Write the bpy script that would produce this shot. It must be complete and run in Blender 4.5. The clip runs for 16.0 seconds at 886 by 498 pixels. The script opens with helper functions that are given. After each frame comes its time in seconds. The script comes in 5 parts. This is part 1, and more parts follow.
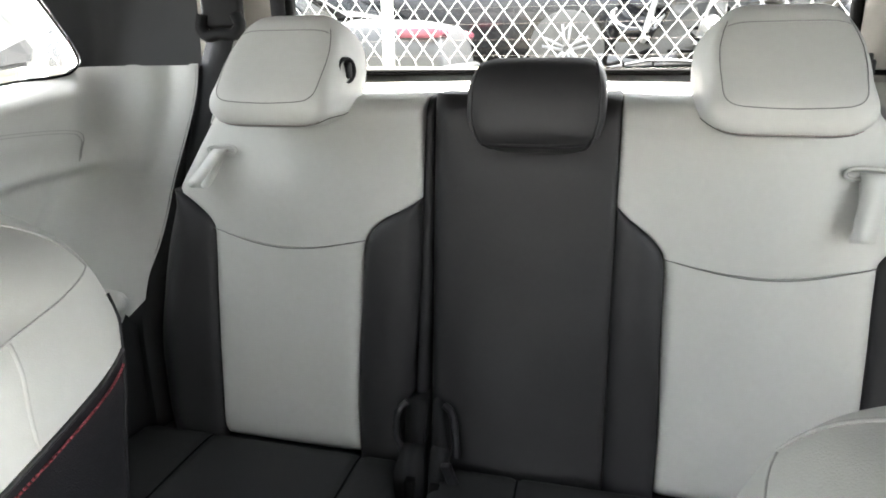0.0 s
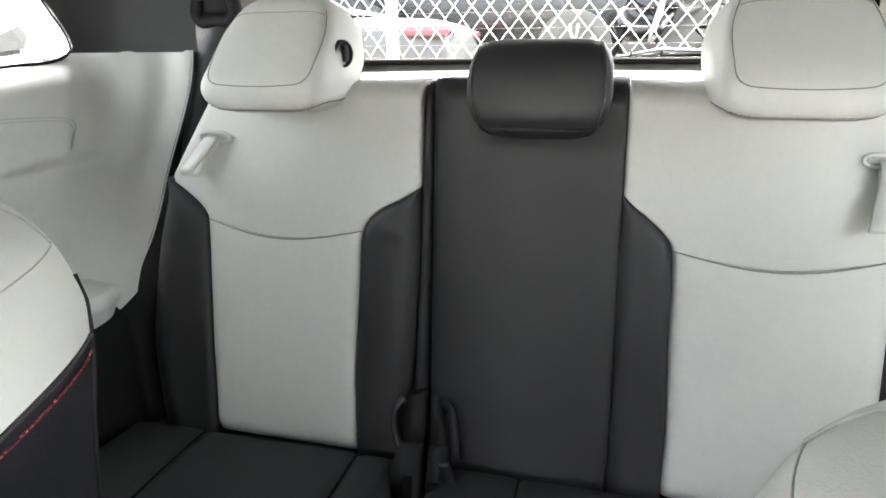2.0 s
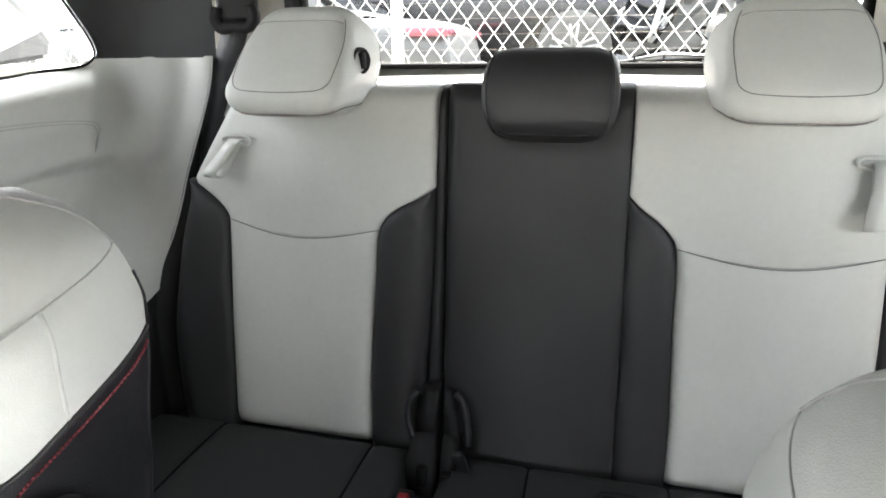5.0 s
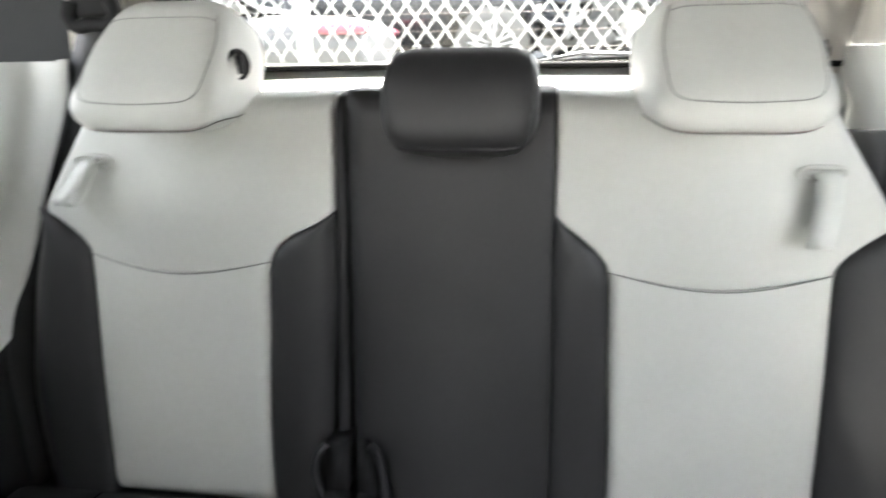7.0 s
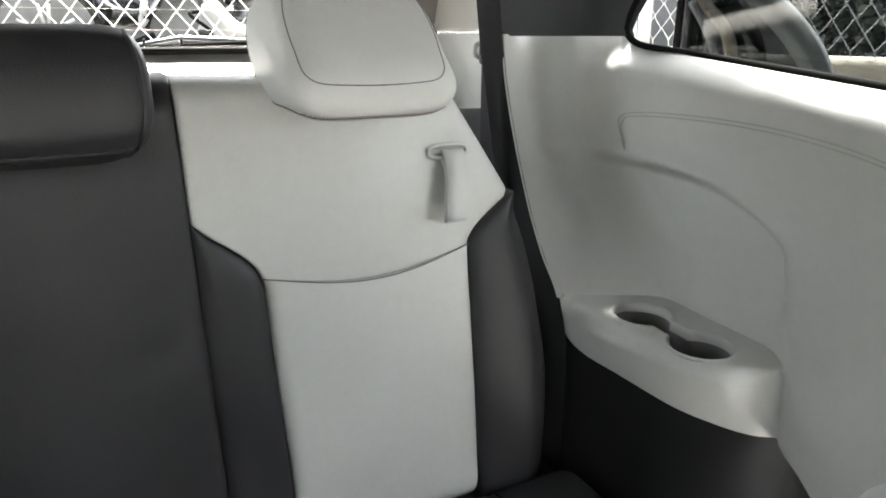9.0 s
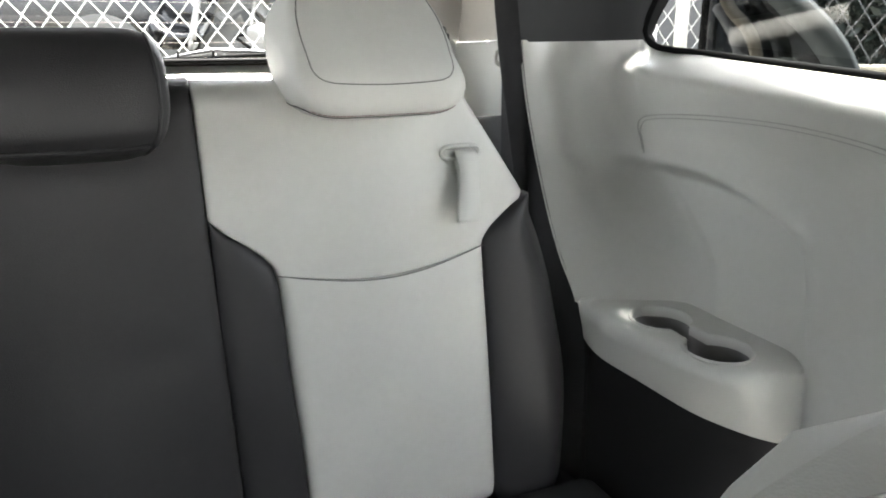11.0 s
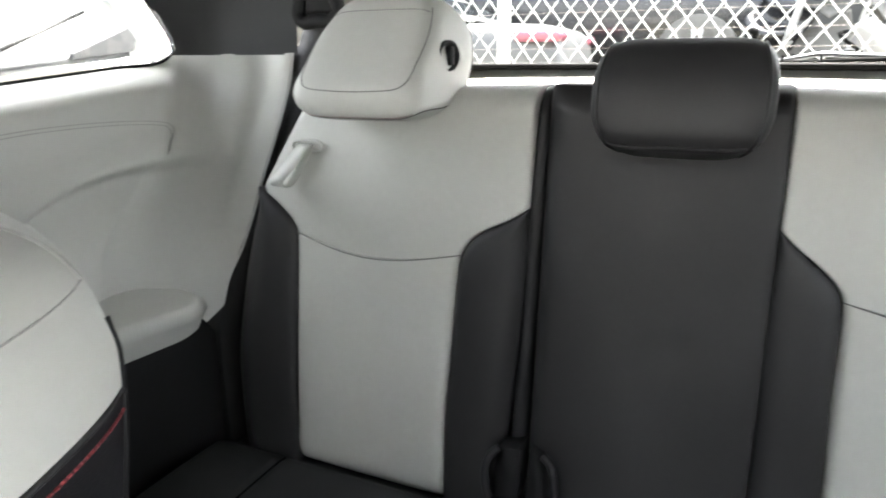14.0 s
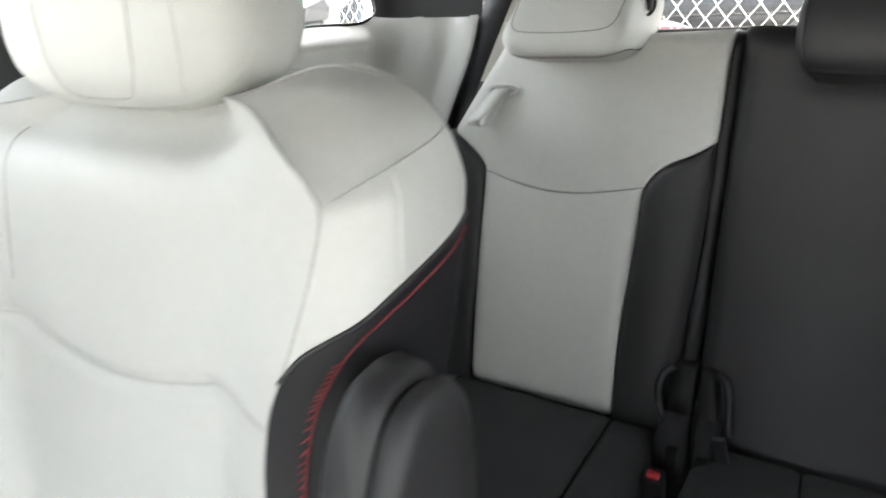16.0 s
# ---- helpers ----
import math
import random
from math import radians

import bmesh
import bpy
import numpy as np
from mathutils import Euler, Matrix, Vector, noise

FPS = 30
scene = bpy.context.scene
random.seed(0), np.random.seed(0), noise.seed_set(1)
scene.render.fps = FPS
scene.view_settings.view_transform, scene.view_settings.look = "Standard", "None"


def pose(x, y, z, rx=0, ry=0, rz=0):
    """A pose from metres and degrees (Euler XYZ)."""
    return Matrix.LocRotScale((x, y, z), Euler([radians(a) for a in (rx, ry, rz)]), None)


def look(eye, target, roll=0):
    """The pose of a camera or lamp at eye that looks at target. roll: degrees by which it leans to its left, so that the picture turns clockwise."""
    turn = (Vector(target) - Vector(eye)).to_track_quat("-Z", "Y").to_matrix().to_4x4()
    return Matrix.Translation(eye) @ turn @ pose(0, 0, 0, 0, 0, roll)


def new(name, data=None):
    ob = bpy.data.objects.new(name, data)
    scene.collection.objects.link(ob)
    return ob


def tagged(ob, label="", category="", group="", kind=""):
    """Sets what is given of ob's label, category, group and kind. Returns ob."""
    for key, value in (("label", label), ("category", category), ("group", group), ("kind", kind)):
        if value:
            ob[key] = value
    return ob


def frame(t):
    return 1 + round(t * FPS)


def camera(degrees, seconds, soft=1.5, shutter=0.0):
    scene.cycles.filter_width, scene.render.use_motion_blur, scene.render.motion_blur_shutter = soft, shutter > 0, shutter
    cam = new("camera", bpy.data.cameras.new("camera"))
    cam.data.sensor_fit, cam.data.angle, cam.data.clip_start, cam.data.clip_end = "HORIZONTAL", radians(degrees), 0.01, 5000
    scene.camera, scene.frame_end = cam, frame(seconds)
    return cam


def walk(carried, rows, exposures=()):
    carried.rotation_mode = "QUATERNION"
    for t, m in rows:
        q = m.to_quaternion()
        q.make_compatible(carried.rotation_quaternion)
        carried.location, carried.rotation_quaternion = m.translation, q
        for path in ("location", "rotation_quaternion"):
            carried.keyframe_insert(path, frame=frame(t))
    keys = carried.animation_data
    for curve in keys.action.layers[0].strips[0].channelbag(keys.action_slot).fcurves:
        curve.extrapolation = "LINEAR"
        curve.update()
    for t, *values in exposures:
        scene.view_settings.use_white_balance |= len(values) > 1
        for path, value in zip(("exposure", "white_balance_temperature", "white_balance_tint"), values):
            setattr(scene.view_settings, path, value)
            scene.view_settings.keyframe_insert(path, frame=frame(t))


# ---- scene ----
cam = camera(68.4, 16.0, soft=1.8, shutter=0.5)
PATH = [
    (0, (0.143, 0.245, 1.101), (-0.333, 2.096, 0.513), -0.6),
    (0.5, (0.135, 0.246, 1.092), (-0.345, 2.097, 0.505), -0.5),
    (1, (0.135, 0.263, 1.071), (-0.354, 2.113, 0.487), -0.5),
    (1.5, (0.144, 0.277, 1.079), (-0.35, 2.124, 0.492), -0.5),
    (2, (0.146, 0.277, 1.074), (-0.35, 2.125, 0.492), -0.5),
    (2.5, (0.143, 0.274, 1.072), (-0.339, 2.13, 0.504), -0.5),
    (3, (0.146, 0.279, 1.079), (-0.352, 2.126, 0.496), -0.5),
    (5.5, (0.124, 0.225, 1.086), (-0.363, 2.075, 0.501), -0.5),
    (6, (0.074, 0.256, 1.036), (-0.397, 2.111, 0.455), -0.5),
    (6.5, (0.068, 0.352, 1.038), (-0.386, 2.209, 0.453), -0.5),
    (7, (0.134, 0.372, 1.09), (-0.144, 2.261, 0.495), -0.9),
    (7.5, (0.134, 0.397, 1.108), (0.352, 2.289, 0.495), -0.6),
    (8, (0.104, 0.423, 1.105), (0.629, 2.251, 0.484), -0.5),
    (8.5, (0.099, 0.444, 1.091), (0.795, 2.211, 0.467), -0.2),
    (9, (0.106, 0.457, 1.079), (0.94, 2.163, 0.452), 0.0),
    (11.5, (0.136, 0.426, 1.056), (0.753, 2.244, 0.493), -1.3),
    (12, (0.129, 0.428, 1.081), (0.452, 2.308, 0.478), -0.9),
    (12.5, (0.13, 0.424, 1.08), (0.148, 2.334, 0.485), -0.9),
    (13, (0.11, 0.42, 1.094), (-0.191, 2.299, 0.479), -0.6),
    (13.5, (0.106, 0.405, 1.081), (-0.492, 2.223, 0.503), -0.7),
    (14, (0.103, 0.393, 1.068), (-0.684, 2.144, 0.507), -0.3),
    (14.5, (0.115, 0.384, 1.058), (-0.827, 2.063, 0.514), -0.5),
    (15, (0.101, 0.369, 1.04), (-0.917, 2.004, 0.501), -0.5),
    (15.5, (0.082, 0.311, 1.023), (-0.947, 1.941, 0.491), -0.3),
    (16, (0.028, 0.203, 0.985), (-0.991, 1.836, 0.443), -0.1),
]
walk(cam, [(t, look(eye, target, roll)) for t, eye, target, roll in PATH], [(0, 5.81, 6550, 9), (1, 5.93, 6550, 9), (2, 6.03, 6550, 9), (3, 6.09, 6550, 9), (5.5, 5.80, 6550, 9), (6.5, 6.25, 6550, 9), (7.5, 5.93, 6550, 9), (8, 5.66, 6550, 9), (8.5, 5.53, 6550, 9), (9, 5.63, 6550, 9), (11.5, 5.68, 6550, 9), (12.5, 5.76, 6550, 9), (13.5, 6.09, 6550, 9), (14.5, 5.52, 6550, 9), (15.5, 5.55, 6550, 9), (16, 5.71, 6550, 9)])

# ---- light ----
SKY = bpy.data.worlds.new("sky")
scene.world = SKY
SKY.use_nodes = True
_n = SKY.node_tree.nodes
_sky = _n.new("ShaderNodeTexSky")
_sky.sky_type = "NISHITA"
_sky.sun_disc = False
_sky.sun_elevation = radians(61)
_sky.sun_rotation = radians(20)
_sky.air_density, _sky.dust_density, _sky.ozone_density = 1.0, 4.0, 1.0
_hs = _n.new("ShaderNodeHueSaturation")
_hs.inputs["Saturation"].default_value = 0.25
SKY.node_tree.links.new(_sky.outputs[0], _hs.inputs["Color"])
SKY.node_tree.links.new(_hs.outputs[0], _n["Background"].inputs["Color"])
_n["Background"].inputs["Strength"].default_value = 0.10
_sun = bpy.data.lights.new("sun", "SUN")
_sun.energy, _sun.angle, _sun.color = 3.5, radians(8), (1.0, 0.97, 0.93)
new("sun", _sun).rotation_euler = (radians(29), 0, radians(160))

# ---- materials ----


def material(name, color, rough=0.5, metal=0.0, vary=0.08, scale=6.0, bump=0.0, bscale=300.0, spec=0.5, stain=None, coat=0.0):
    """A surface with two scales of colour variation, uneven gloss and fine relief."""
    m = bpy.data.materials.new(name)
    m.use_nodes = True
    nt = m.node_tree
    b = nt.nodes["Principled BSDF"]
    link = nt.links.new
    tc = nt.nodes.new("ShaderNodeTexCoord")
    big = nt.nodes.new("ShaderNodeTexNoise")
    big.inputs["Scale"].default_value, big.inputs["Detail"].default_value = scale, 4
    fine = nt.nodes.new("ShaderNodeTexNoise")
    fine.inputs["Scale"].default_value, fine.inputs["Detail"].default_value = scale * 18, 3
    link(tc.outputs["Object"], big.inputs["Vector"])
    link(tc.outputs["Object"], fine.inputs["Vector"])
    add = nt.nodes.new("ShaderNodeMath")
    add.operation = "ADD"
    link(big.outputs["Fac"], add.inputs[0])
    half = nt.nodes.new("ShaderNodeMath")
    half.operation = "MULTIPLY"
    half.inputs[1].default_value = 0.5
    link(fine.outputs["Fac"], half.inputs[0])
    link(half.outputs[0], add.inputs[1])
    ramp = nt.nodes.new("ShaderNodeMapRange")
    ramp.inputs["From Min"].default_value, ramp.inputs["From Max"].default_value = 0.45, 1.05
    link(add.outputs[0], ramp.inputs["Value"])
    mix = nt.nodes.new("ShaderNodeMix")
    mix.data_type = "RGBA"
    c = Vector(color)
    mix.inputs["A"].default_value = (*(c * (1 - vary)), 1)
    mix.inputs["B"].default_value = (*((c * (1 + vary)) if stain is None else Vector(stain)), 1)
    link(ramp.outputs[0], mix.inputs["Factor"])
    link(mix.outputs["Result"], b.inputs["Base Color"])
    gl = nt.nodes.new("ShaderNodeMapRange")
    gl.inputs["To Min"].default_value, gl.inputs["To Max"].default_value = max(0.02, rough - 0.07), min(1, rough + 0.07)
    link(fine.outputs["Fac"], gl.inputs["Value"])
    link(gl.outputs[0], b.inputs["Roughness"])
    b.inputs["Metallic"].default_value = metal
    b.inputs["Specular IOR Level"].default_value = spec
    b.inputs["Coat Weight"].default_value = coat
    b.inputs["Coat Roughness"].default_value = 0.05
    if bump:
        v = nt.nodes.new("ShaderNodeTexVoronoi")
        v.inputs["Scale"].default_value = bscale
        link(tc.outputs["Object"], v.inputs["Vector"])
        bp = nt.nodes.new("ShaderNodeBump")
        bp.inputs["Strength"].default_value, bp.inputs["Distance"].default_value = bump, 0.001
        link(v.outputs["Distance"], bp.inputs["Height"])
        soft = nt.nodes.new("ShaderNodeBump")
        soft.inputs["Strength"].default_value, soft.inputs["Distance"].default_value = 0.25, 0.004
        link(big.outputs["Fac"], soft.inputs["Height"])
        link(soft.outputs[0], bp.inputs["Normal"])
        link(bp.outputs[0], b.inputs["Normal"])
    return m


def glass(name, tint=(1, 1, 1), amount=0.06):
    """Clear automotive glass: mostly see-through with a faint mirror on it."""
    m = bpy.data.materials.new(name)
    m.use_nodes = True
    nt = m.node_tree
    nt.nodes.remove(nt.nodes["Principled BSDF"])
    tr = nt.nodes.new("ShaderNodeBsdfTransparent")
    tr.inputs["Color"].default_value = (*tint, 1)
    gl = nt.nodes.new("ShaderNodeBsdfGlossy")
    gl.inputs["Roughness"].default_value = 0.03
    mx = nt.nodes.new("ShaderNodeMixShader")
    mx.inputs[0].default_value = amount
    nt.links.new(tr.outputs[0], mx.inputs[1])
    nt.links.new(gl.outputs[0], mx.inputs[2])
    nt.links.new(mx.outputs[0], nt.nodes["Material Output"].inputs["Surface"])
    return m


LIGHT = material("light_leather", (0.57, 0.57, 0.54), 0.5, vary=0.05, scale=5, bump=0.12, bscale=900)
DARK = material("dark_leather", (0.027, 0.0267, 0.0277), 0.46, vary=0.16, scale=7, bump=0.25, bscale=800, spec=0.4)
VINYL = material("black_vinyl", (0.013, 0.013, 0.015), 0.5, vary=0.16, scale=7, bump=0.25, bscale=800, spec=0.4)
CLOTH = material("dark_cloth", (0.019, 0.0197, 0.0197), 0.75, vary=0.2, scale=9, bump=0.5, bscale=1200)
TRIM = material("light_plastic_trim", (0.56, 0.56, 0.53), 0.5, vary=0.04, scale=4, bump=0.12, bscale=1100)
GREY = material("grey_pillar_trim", (0.050, 0.052, 0.055), 0.7, vary=0.12, scale=6, bump=0.4, bscale=1000)
BEIGE = material("beige_pillar_trim", (0.42, 0.40, 0.37), 0.65, vary=0.06, scale=5, bump=0.3, bscale=900)
BLACK = material("black_plastic", (0.010, 0.010, 0.011), 0.65, vary=0.25, scale=9, bump=0.3, bscale=800, spec=0.3)
WELLSHADE = material("well_shade_grey", (0.19, 0.19, 0.187), 0.4, vary=0.15, scale=20)
RUBBER = material("black_rubber", (0.007, 0.007, 0.007), 0.9, vary=0.3, scale=15, spec=0.08)
WEB = material("black_webbing", (0.018, 0.018, 0.020), 0.7, vary=0.2, scale=60, bump=0.6, bscale=900)
CARPET = material("dark_carpet", (0.014, 0.014, 0.015), 0.95, vary=0.3, scale=25, bump=0.8, bscale=500)
FLOORMAT = material("grey_floor_carpet", (0.22, 0.22, 0.215), 0.95, vary=0.3, scale=25, bump=0.8, bscale=500)
STITCH = material("red_stitching", (0.20, 0.030, 0.038), 0.7, vary=0.2, scale=300)
LIPTHREAD = material("brownish_red_thread", (0.24, 0.15, 0.145), 0.8, vary=0.2, scale=300)
SEAMLINE = material("seam_groove_thread", (0.15, 0.15, 0.145), 0.8, vary=0.2, scale=300)
GREYSTITCH = material("grey_seam_thread", (0.30, 0.30, 0.285), 0.8, vary=0.2, scale=300)
PIPE = material("grey_piping", (0.45, 0.445, 0.43), 0.7, vary=0.15, scale=200)
SEAM = material("dark_seam_shadow_line", (0.07, 0.07, 0.07), 0.8, vary=0.2, scale=100)
LINE = material("groove_shade_line", (0.41, 0.41, 0.39), 0.6, vary=0.05, scale=30)
RED = material("red_plastic_button", (0.32, 0.012, 0.024), 0.4, vary=0.08, scale=30)
HEADLINER = material("dark_headliner", (0.024, 0.024, 0.0237), 0.95, vary=0.05, scale=20, bump=0.5, bscale=900)
STEEL = material("bare_steel", (0.45, 0.45, 0.46), 0.35, metal=1.0, vary=0.15, scale=20)
WIRE = material("galvanised_wire", (0.78, 0.78, 0.77), 0.55, metal=0.0, vary=0.15, scale=12)
CONCRETE = material("weathered_concrete", (0.24, 0.225, 0.19), 0.9, vary=0.2, scale=2.5, bump=0.8, bscale=60, stain=(0.15, 0.15, 0.11))
ASPHALT = material("pale_concrete_lot", (0.26, 0.257, 0.247), 0.9, vary=0.3, scale=3, bump=0.9, bscale=90)
GRAVEL = material("yard_dirt", (0.13, 0.12, 0.10), 0.95, vary=0.25, scale=1.5, bump=0.9, bscale=40)
PAINTW = material("white_car_paint", (0.75, 0.75, 0.74), 0.25, vary=0.03, scale=2, coat=0.6)
PAINTS = material("silver_car_paint", (0.085, 0.087, 0.09), 0.4, metal=0.1, vary=0.05, scale=2, coat=0.6)
PAINTB = material("black_car_paint", (0.012, 0.012, 0.014), 0.25, vary=0.1, scale=2, coat=0.6)
PAINTG = material("grey_green_door_paint", (0.022, 0.027, 0.026), 0.6, vary=0.05, scale=2, spec=0.3)
TAIL = material("red_tail_lens", (0.26, 0.075, 0.105), 0.2, vary=0.08, scale=20, coat=0.5)
TAN = material("tan_weather_strip", (0.05, 0.042, 0.028), 0.7, vary=0.12, scale=15)
DARKGLASS = material("dark_car_window", (0.015, 0.017, 0.019), 0.08, vary=0.1, scale=2)
TYRE = material("dusty_tyre_rubber", (0.13, 0.127, 0.12), 0.8, vary=0.2, scale=8)
RIM = material("alloy_rim", (0.40, 0.40, 0.40), 0.45, metal=0.2, vary=0.06, scale=10)
SCRAP = material("dusty_scrap_metal", (0.13, 0.128, 0.122), 0.6, metal=0.2, vary=0.35, scale=5, bump=0.6, bscale=60)
FILAMENT = material("heating_filament", (0.05, 0.035, 0.025), 0.6, vary=0.1, scale=30)
STUCCO = material("grey_render_wall", (0.075, 0.075, 0.072), 0.9, vary=0.25, scale=1.5, bump=0.6, bscale=40)
GREY2 = material("pale_shed_boards", (0.15, 0.15, 0.155), 0.9, vary=0.2, scale=2, bump=0.5, bscale=40)
# side wall section: concrete darkened in its colour to read as less lit
DIMCONCRETE = material("shaded_concrete", (0.085, 0.078, 0.056), 0.95, vary=0.25, scale=4, bump=0.8, bscale=60)
# side fence wire: galvanised wire coloured darker to hold that side's shade
DIMWIRE = material("shaded_grey_wire", (0.085, 0.088, 0.088), 0.7, vary=0.2, scale=12)
LEAF = material("dark_ivy_leaves", (0.010, 0.017, 0.013), 0.6, vary=0.4, scale=8)
# pane tints differ to balance the light through each side and the view out
PANE = glass("privacy_glass", (0.19, 0.194, 0.192), 0.03)
REARPANE = glass("rear_privacy_glass", (0.27, 0.274, 0.27), 0.02)
SIDEPANE = glass("tinted_side_glass", (0.58, 0.588, 0.584), 0.03)
LEFTPANE = glass("quarter_privacy_glass", (0.39, 0.395, 0.39), 0.03)
DOORPANE = glass("tinted_door_glass", (0.05, 0.056, 0.058), 0.04)

# ---- shaping helpers ----


def obj(name, bm, mat, smooth=True):
    me = bpy.data.meshes.new(name)
    bmesh.ops.recalc_face_normals(bm, faces=bm.faces[:])
    if smooth:
        for f in bm.faces:
            f.smooth = True
    bm.to_mesh(me)
    bm.free()
    me.materials.append(mat)
    return new(name, me)


def part(name, bm, mat, parent, label="", smooth=True):
    ob = obj(name, bm, mat, smooth)
    ob.parent = parent
    return tagged(ob, label)


def thing(name, label, category, at=(0, 0, 0), group="", kind=""):
    e = new(name)
    e.location = at
    e.empty_display_size = 0.05
    return tagged(e, label, category, group, kind)


def curve(*pts):
    """A smooth function through (parameter, value) pairs."""
    xs = np.array([p[0] for p in pts], float)
    ys = np.array([p[1] for p in pts], float)
    d = np.diff(ys) / np.diff(xs)
    m = np.concatenate([[d[0]], np.where(d[1:] * d[:-1] > 0, 2 * d[1:] * d[:-1] / (d[1:] + d[:-1] + 1e-12), 0), [d[-1]]])

    def f(x):
        x = min(max(x, xs[0]), xs[-1])
        i = min(max(int(np.searchsorted(xs, x)) - 1, 0), len(xs) - 2)
        h = xs[i + 1] - xs[i]
        t = (x - xs[i]) / h
        return float((2 * t**3 - 3 * t**2 + 1) * ys[i] + (t**3 - 2 * t**2 + t) * h * m[i] + (3 * t**2 - 2 * t**3) * ys[i + 1] + (t**3 - t**2) * h * m[i + 1])
    return f


def spline(pts, n):
    """Points along a smooth curve through 3D points."""
    p = [Vector(q) for q in pts]
    p = [p[0] * 2 - p[1]] + p + [p[-1] * 2 - p[-2]]
    out = []
    for i in range(1, len(p) - 2):
        for k in range(n):
            t = k / n
            a, b, c, d = p[i - 1], p[i], p[i + 1], p[i + 2]
            out.append(0.5 * (2 * b + (c - a) * t + (2 * a - 5 * b + 4 * c - d) * t * t + (3 * b - a - 3 * c + d) * t**3))
    return out + [p[-2]]


def tube(bm, pts, r, n=6, closed=False):
    """Sweeps a round section along points."""
    pts = [Vector(p) for p in pts]
    rings = []
    count = len(pts)
    for i, p in enumerate(pts):
        a = pts[i - 1] if (i or closed) else p
        b = pts[(i + 1) % count] if (i < count - 1 or closed) else p
        d = (b - a).normalized()
        s = d.cross(Vector((0.13, 0.31, 1)))
        if s.length < 1e-4:
            s = d.cross(Vector((1, 0, 0)))
        s.normalize()
        w = d.cross(s)
        rings.append([bm.verts.new(p + r * (math.cos(2 * math.pi * k / n) * s + math.sin(2 * math.pi * k / n) * w)) for k in range(n)])
    for i in range(count if closed else count - 1):
        q, w = rings[i], rings[(i + 1) % count]
        for k in range(n):
            bm.faces.new((q[k], q[(k + 1) % n], w[(k + 1) % n], w[k]))
    if not closed:
        bm.faces.new(rings[0])
        bm.faces.new(rings[-1][::-1])
    return bm


def ease(k, n):
    """Steps from 0 to 1, closer together at both ends."""
    return 0.5 - 0.5 * math.cos(math.pi * k / n)


def roll(d, r, depth):
    """How far a padded edge falls away at distance d inside it."""
    if d >= r:
        return 0.0
    q = 1 - max(d, 0) / r
    return depth * (1 - math.sqrt(max(0.0, 1 - q * q)))


def sheet(f, nu, nv, back=None, even=False):
    """A surface f(u, v), closed behind by the offset back."""
    bm = bmesh.new()
    st = (lambda k, n: k / n) if even else ease
    g = [[bm.verts.new(f(st(i, nu), st(j, nv))) for i in range(nu + 1)] for j in range(nv + 1)]
    for j in range(nv):
        for i in range(nu):
            try:
                bm.faces.new((g[j][i], g[j][i + 1], g[j + 1][i + 1], g[j + 1][i]))
            except ValueError:
                pass
    if back is not None:
        o = Vector(back)
        loop = [g[0][i] for i in range(nu + 1)] + [g[j][nu] for j in range(1, nv + 1)] + [g[nv][i] for i in range(nu - 1, -1, -1)] + [g[j][0] for j in range(nv - 1, 0, -1)]
        rear = [bm.verts.new(v.co + o) for v in loop]
        k = len(loop)
        for i in range(k):
            bm.faces.new((loop[i], rear[i], rear[(i + 1) % k], loop[(i + 1) % k]))
        bm.faces.new(rear)
    bmesh.ops.remove_doubles(bm, verts=bm.verts[:], dist=1e-5)
    return bm


def box(bm, c, s, bevel=0.0, m=None, seg=2):
    """A box of size s at c with rounded edges, added to bm."""
    made = bmesh.ops.create_cube(bm, size=1.0)["verts"]
    bmesh.ops.scale(bm, vec=s, verts=made)
    if bevel:
        edges = list({e for v in made for e in v.link_edges})
        r = bmesh.ops.bevel(bm, geom=edges, offset=bevel, segments=seg, profile=0.5, affect="EDGES")
        made = list({v for v in r["verts"]} | {v for v in made if v.is_valid})
    t = Matrix.Translation(c) @ (m or Matrix())
    bmesh.ops.transform(bm, matrix=t, verts=made)
    return bm


def ribbon(bm, pts, side, width, thick, slant=False):
    """A flat strap along points; side is the direction of its width, kept as it is where the strap hangs aslant."""
    sd = Vector(side).normalized()
    rings = []
    pts = [Vector(p) for p in pts]
    for i, p in enumerate(pts):
        d = (pts[min(i + 1, len(pts) - 1)] - pts[max(i - 1, 0)]).normalized()
        s = sd if slant else (sd - d * sd.dot(d)).normalized()
        w = d.cross(s).normalized()
        rings.append([bm.verts.new(p + s * a * width / 2 + w * b * thick / 2) for a, b in ((-1, -1), (1, -1), (1, 1), (-1, 1))])
    for q, w in zip(rings, rings[1:]):
        for k in range(4):
            bm.faces.new((q[k], q[(k + 1) % 4], w[(k + 1) % 4], w[k]))
    bm.faces.new(rings[0])
    bm.faces.new(rings[-1][::-1])
    return bm


def lathe(bm, prof, c, axis="x", n=28):
    """Turns a profile of (radius, along) about an axis through c."""
    rings = []
    for r, a in prof:
        ring = []
        for k in range(n):
            u, v = r * math.cos(2 * math.pi * k / n), r * math.sin(2 * math.pi * k / n)
            p = {"x": (a, u, v), "y": (u, a, v), "z": (u, v, a)}[axis]
            ring.append(bm.verts.new(Vector(c) + Vector(p)))
        rings.append(ring)
    for q, w in zip(rings, rings[1:]):
        for k in range(n):
            bm.faces.new((q[k], q[(k + 1) % n], w[(k + 1) % n], w[k]))
    bm.faces.new(rings[0])
    bm.faces.new(rings[-1][::-1])
    return bm

# ---- the van's shell ----
FLOOR, ROOF = 0.05, 1.42


